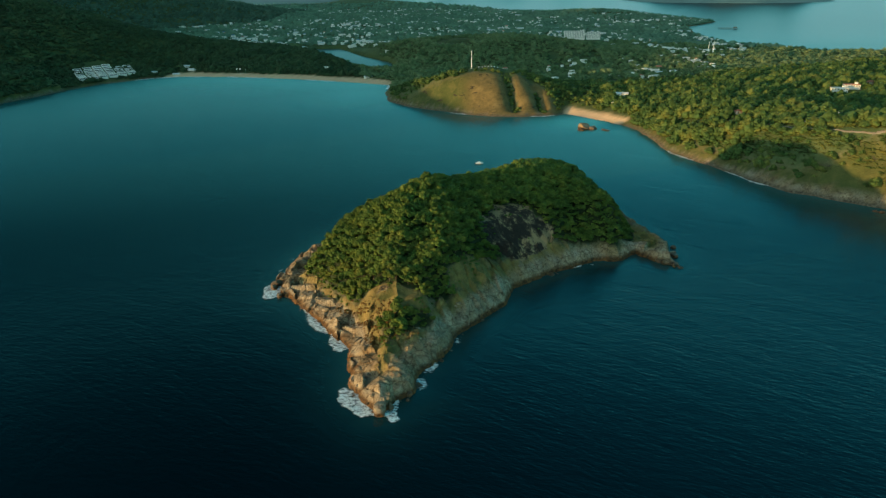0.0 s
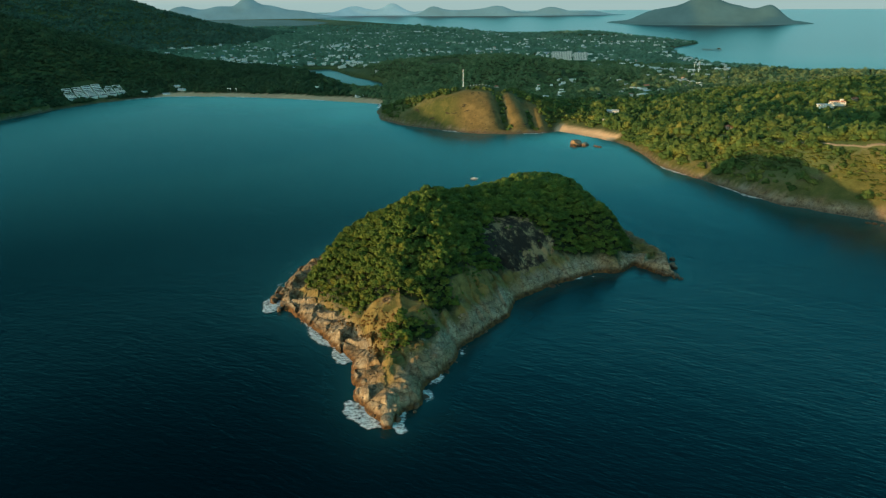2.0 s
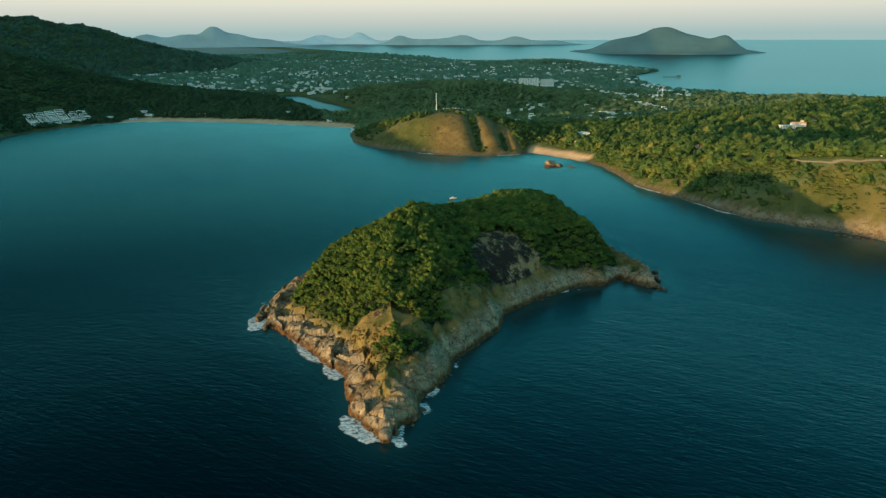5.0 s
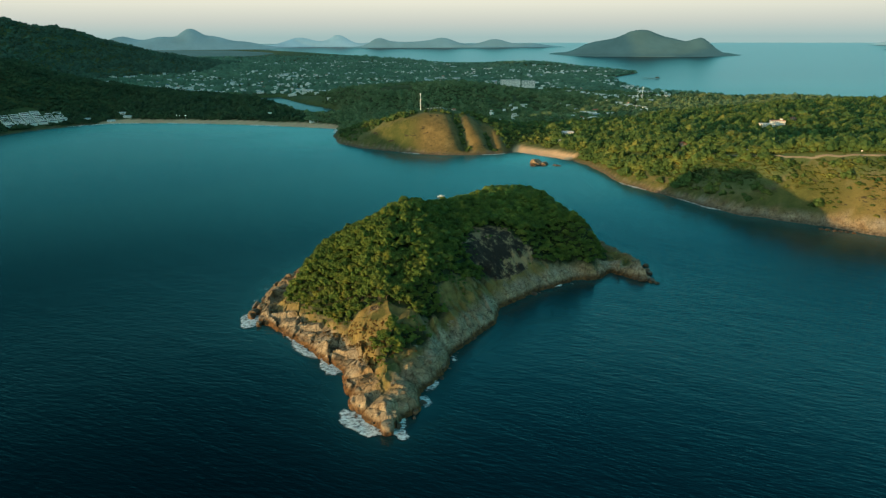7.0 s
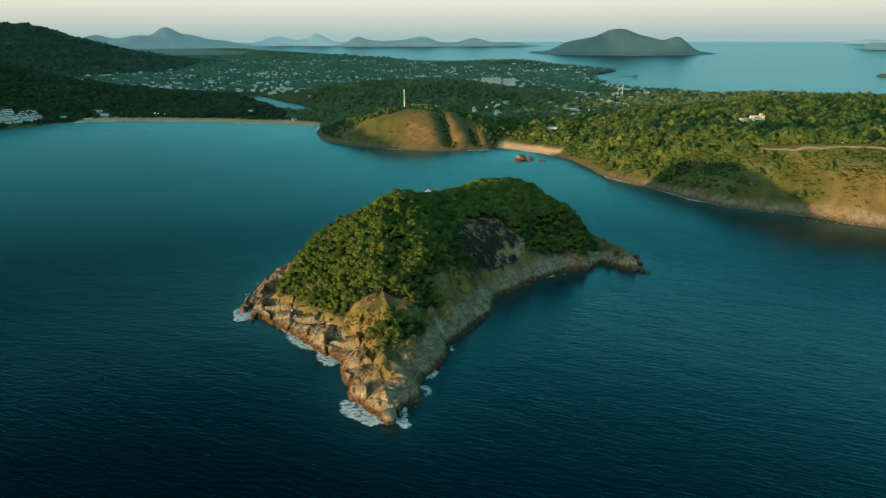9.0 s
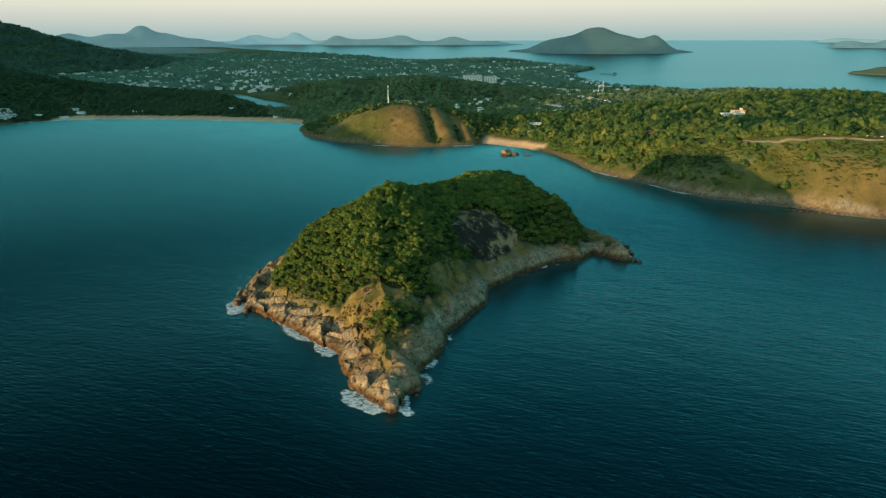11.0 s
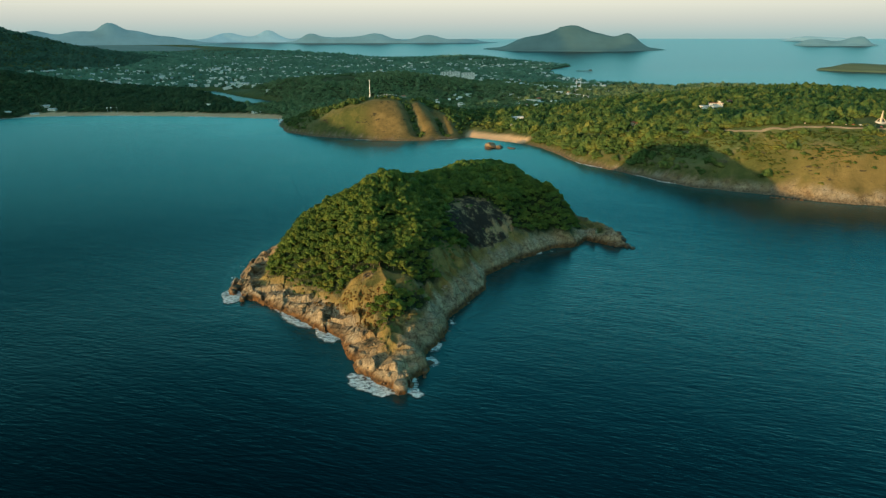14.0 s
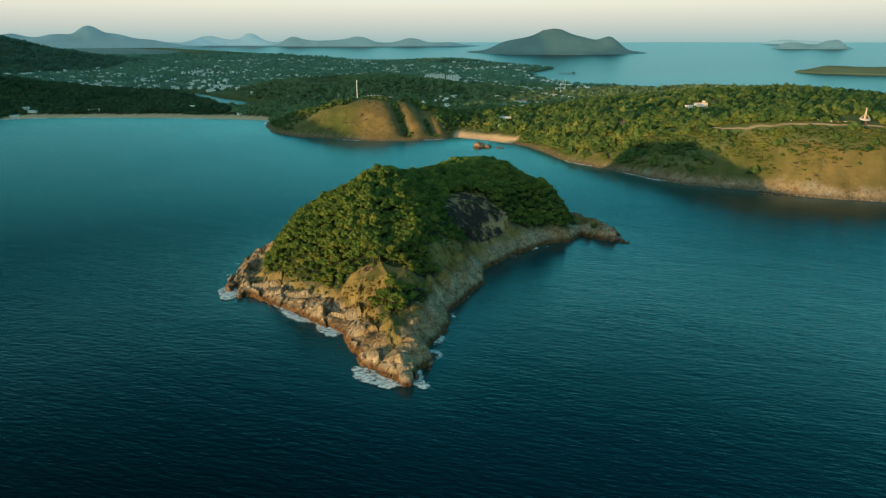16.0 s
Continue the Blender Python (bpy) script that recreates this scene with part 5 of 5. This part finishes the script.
LAMP_GLASS = plain("lit lamp glass", (0.9, 0.9, 0.85), 0.4, 0, 0.02, 1.0)
LAMP_GLASS.node_tree.nodes["Principled BSDF"].inputs["Emission Color"].default_value = (1, 0.96, 0.88, 1)
LAMP_GLASS.node_tree.nodes["Principled BSDF"].inputs["Emission Strength"].default_value = 2.5


def street_lamp(x, y, tall):
    base = new("street_lamp")
    base.matrix_basis = pose(x, y, ground_z(x, y))
    part("pole", tube(bmesh.new(), [(0, 0, -1, 0.16), (0, 0, tall, 0.10)], 8), WHITE_METAL, base)
    part("lamp_head", tube(bmesh.new(), [(0, 0, tall, 0.5), (0, 0, tall + 0.5, 0.85), (0, 0, tall + 1.1, 0.4)], 8), LAMP_GLASS, base, "lit white lamp head")
    return tagged(base, "lit street lamp behind the long beach", "street lamp", "lamps behind the beach")


for x, y in ((-500, 1605), (-492, 1603), (-478, 1600)):
    street_lamp(x, y, 12.5)

# ---- boats, pier, masts ----
def speedboat(x, y, turn, s=1.0):
    base = new("speedboat")
    base.matrix_basis = pose(x, y, 0.1, 0, 0, turn) @ Matrix.Diagonal((s, s, s, 1))
    bm = bmesh.new()
    rows = []
    for u in (-5, -2, 1, 3.5, 5.2):
        w = 1.6 * math.sqrt(max(0.02, 1 - max(0, (u + 1) / 6.3) ** 2))
        rows.append([bm.verts.new((u, -w, 1.2 + 0.05 * max(u, 0))), bm.verts.new((u, -w * 0.7, 0.1)), bm.verts.new((u, 0, -0.4)), bm.verts.new((u, w * 0.7, 0.1)), bm.verts.new((u, w, 1.2 + 0.05 * max(u, 0)))])
    for a, b in zip(rows, rows[1:]):
        for k in range(4):
            bm.faces.new((a[k], a[k + 1], b[k + 1], b[k]))
        bm.faces.new((a[4], a[0], b[0], b[4]))
    bm.faces.new(rows[0])
    bm.faces.new(rows[-1][::-1])
    bmesh.ops.recalc_face_normals(bm, faces=bm.faces)
    part("hull", bm, WHITE_METAL, base)
    bm = box(bmesh.new(), -0.5, 0, 1.2, 3.4, 2.0, 1.3)
    bmesh.ops.bevel(bm, geom=bm.edges[:], offset=0.25, segments=2, affect="EDGES")
    part("cabin", bm, WHITE_METAL, base)
    part("windscreen", box(bmesh.new(), 1.22, 0, 1.6, 0.1, 1.7, 0.7), GLASS, base)
    part("engine", box(bmesh.new(), -5.3, 0, 0.0, 0.7, 0.8, 1.5), BLACK, base, "black outboard engine")
    return tagged(base, "small white speedboat lying on the calm sea", "boat")


speedboat(47, 774, 8)


def pier():
    x0, y0, x1, y1 = 1272, 3036, 1352, 3018
    base = new("pier")
    X0, Y0, Z0, s = (float(v) for v in far(x0, y0, 0))
    X1, Y1, _, _ = (float(v) for v in far(x1, y1, 0))
    turn = math.degrees(math.atan2(Y1 - Y0, X1 - X0))
    base.matrix_basis = pose(X0, Y0, Z0, 0, 0, turn) @ Matrix.Diagonal((s, s, s, 1))
    part("deck", box(bmesh.new(), 41, 0, 3.0, 82, 6, 0.9), TIMBER, base)
    for k in range(9):
        part("pile", box(bmesh.new(), 3 + 9.5 * k, 0, -3, 1.5, 4, 6.0), TIMBER, base)
    part("shelter", box(bmesh.new(), 70, 0, 3.9, 16, 7, 5), TIMBER, base)
    return tagged(base, "dark timber pier with a shelter in the far bay", "pier")


pier()


def radio_mast(x, y, tall):
    X, Y, Z, s = far_place(x, y)
    base = new("radio_mast")
    base.matrix_basis = pose(X, Y, Z) @ Matrix.Diagonal((s, s, s, 1))
    for k in range(3):
        a = 2.09 * k
        part("leg", tube(bmesh.new(), [(1.6 * math.cos(a), 1.6 * math.sin(a), -1, 0.35), (0.3 * math.cos(a), 0.3 * math.sin(a), tall, 0.2)], 6), WHITE_METAL, base)
    for k in range(5):
        part("platform", tube(bmesh.new(), [(0, 0, tall * (k + 1) / 5.5, 1.4 - 0.2 * k), (0, 0, tall * (k + 1) / 5.5 + 0.4, 1.4 - 0.2 * k)], 6), WHITE_METAL, base)
    return tagged(base, "thin pale lattice radio mast above the trees", "mast")


radio_mast(738, 1787, 38)
radio_mast(726, 1790, 32)


# ---- rocks in the sea ----
ROCK_SHAPES = [mesh_of("sea_rock", *stone_shape(np.random.default_rng(40 + k), 3), GRANITE) for k in range(6)]


def sea_rock(label, x, y, sx, sy, sz, turn, k):
    ob = new("sea_rock", ROCK_SHAPES[k % 6])
    ob.matrix_basis = pose(x, y, sz * 0.25, 0, 0, turn) @ Matrix.Diagonal((sx, sy, sz, 1))
    return tagged(ob, label, "rock", "rocks in the sea")


sea_rock("tan granite rock off the small beach, ringed by reef", 220, 967, 11, 8, 6.5, -20, 0)
sea_rock("tan granite rock leaning on the larger one", 231, 962, 7, 6, 4.2, 35, 2)
sea_rock("low brown rock off the small beach", 212, 961, 6, 4, 2.6, 70, 4)
for k in range(8):
    sea_rock("low dark reef rock beside the tan granite rock", 228 + random.uniform(-18, 26), 958 + random.uniform(-8, 8), random.uniform(2, 4.5), random.uniform(2, 3.5), random.uniform(1.0, 1.8), 40 * k, k)
for x, y, s, k in ((-34.5, 278.5, 4.8, 1), (-29, 282, 2.8, 2), (-38, 284, 2.2, 3), (-127, 428, 3.4, 4), (-125, 448, 3.0, 5), (-120, 415, 2.6, 1)):
    sea_rock("brown wave-washed rock at the islet's point", x, y, s, s * 0.8, s, 50 * k, k)
for x, y, s, k in ((181, 466, 3.2, 0), (186, 462, 2.6, 2), (189, 458, 1.8, 4), (176, 470, 3.4, 3), (192, 480, 2.6, 1), (197, 498, 2.4, 5)):
    sea_rock("brown rock awash at the end of the islet", x, y, s * 1.3, s, s * 0.8, 35 + 20 * k, k)
sea_rock("pale egg-shaped boulder on the tan shore", -92.5, 399.5, 3.2, 2.6, 4.6, 30, 5)
sea_rock("dark cracked boulder beside the pale egg-shaped one", -87.0, 396.5, 2.4, 2.0, 3.4, 80, 3)
for x, y, sx, sy, sz, turn, k in ((-125, 434, 6.0, 2.6, 3.4, 35, 0), (-121, 441, 5.2, 2.2, 4.2, 30, 2), (-127, 446, 4.8, 2.2, 3.8, 40, 4), (-118, 425, 4.6, 2.4, 3.0, 30, 1), (-122, 456, 5.0, 2.4, 4.6, 45, 3)):
    sea_rock("long brown slab of rock in the surf at the islet's end", x, y, sx, sy, sz, turn, k)
for x, y, sx, sy, sz, turn, k in ((181, 470, 8.0, 3.0, 3.4, -40, 2), (186, 464, 6.0, 2.2, 2.2, -42, 0), (190, 484, 5.5, 3.0, 3.0, -30, 4), (187, 497, 5.0, 3.0, 3.4, 20, 1)):
    sea_rock("low brown ledge of rock running out into the sea", x, y, sx, sy, sz, turn, k)
for k in range(6):
    sea_rock("dark low reef rock beside the cape's shore", 424 + 4.5 * k, 582 - 3.0 * k + random.uniform(-2, 2), random.uniform(2, 4), 2.2, 1.2, 30 * k, k)
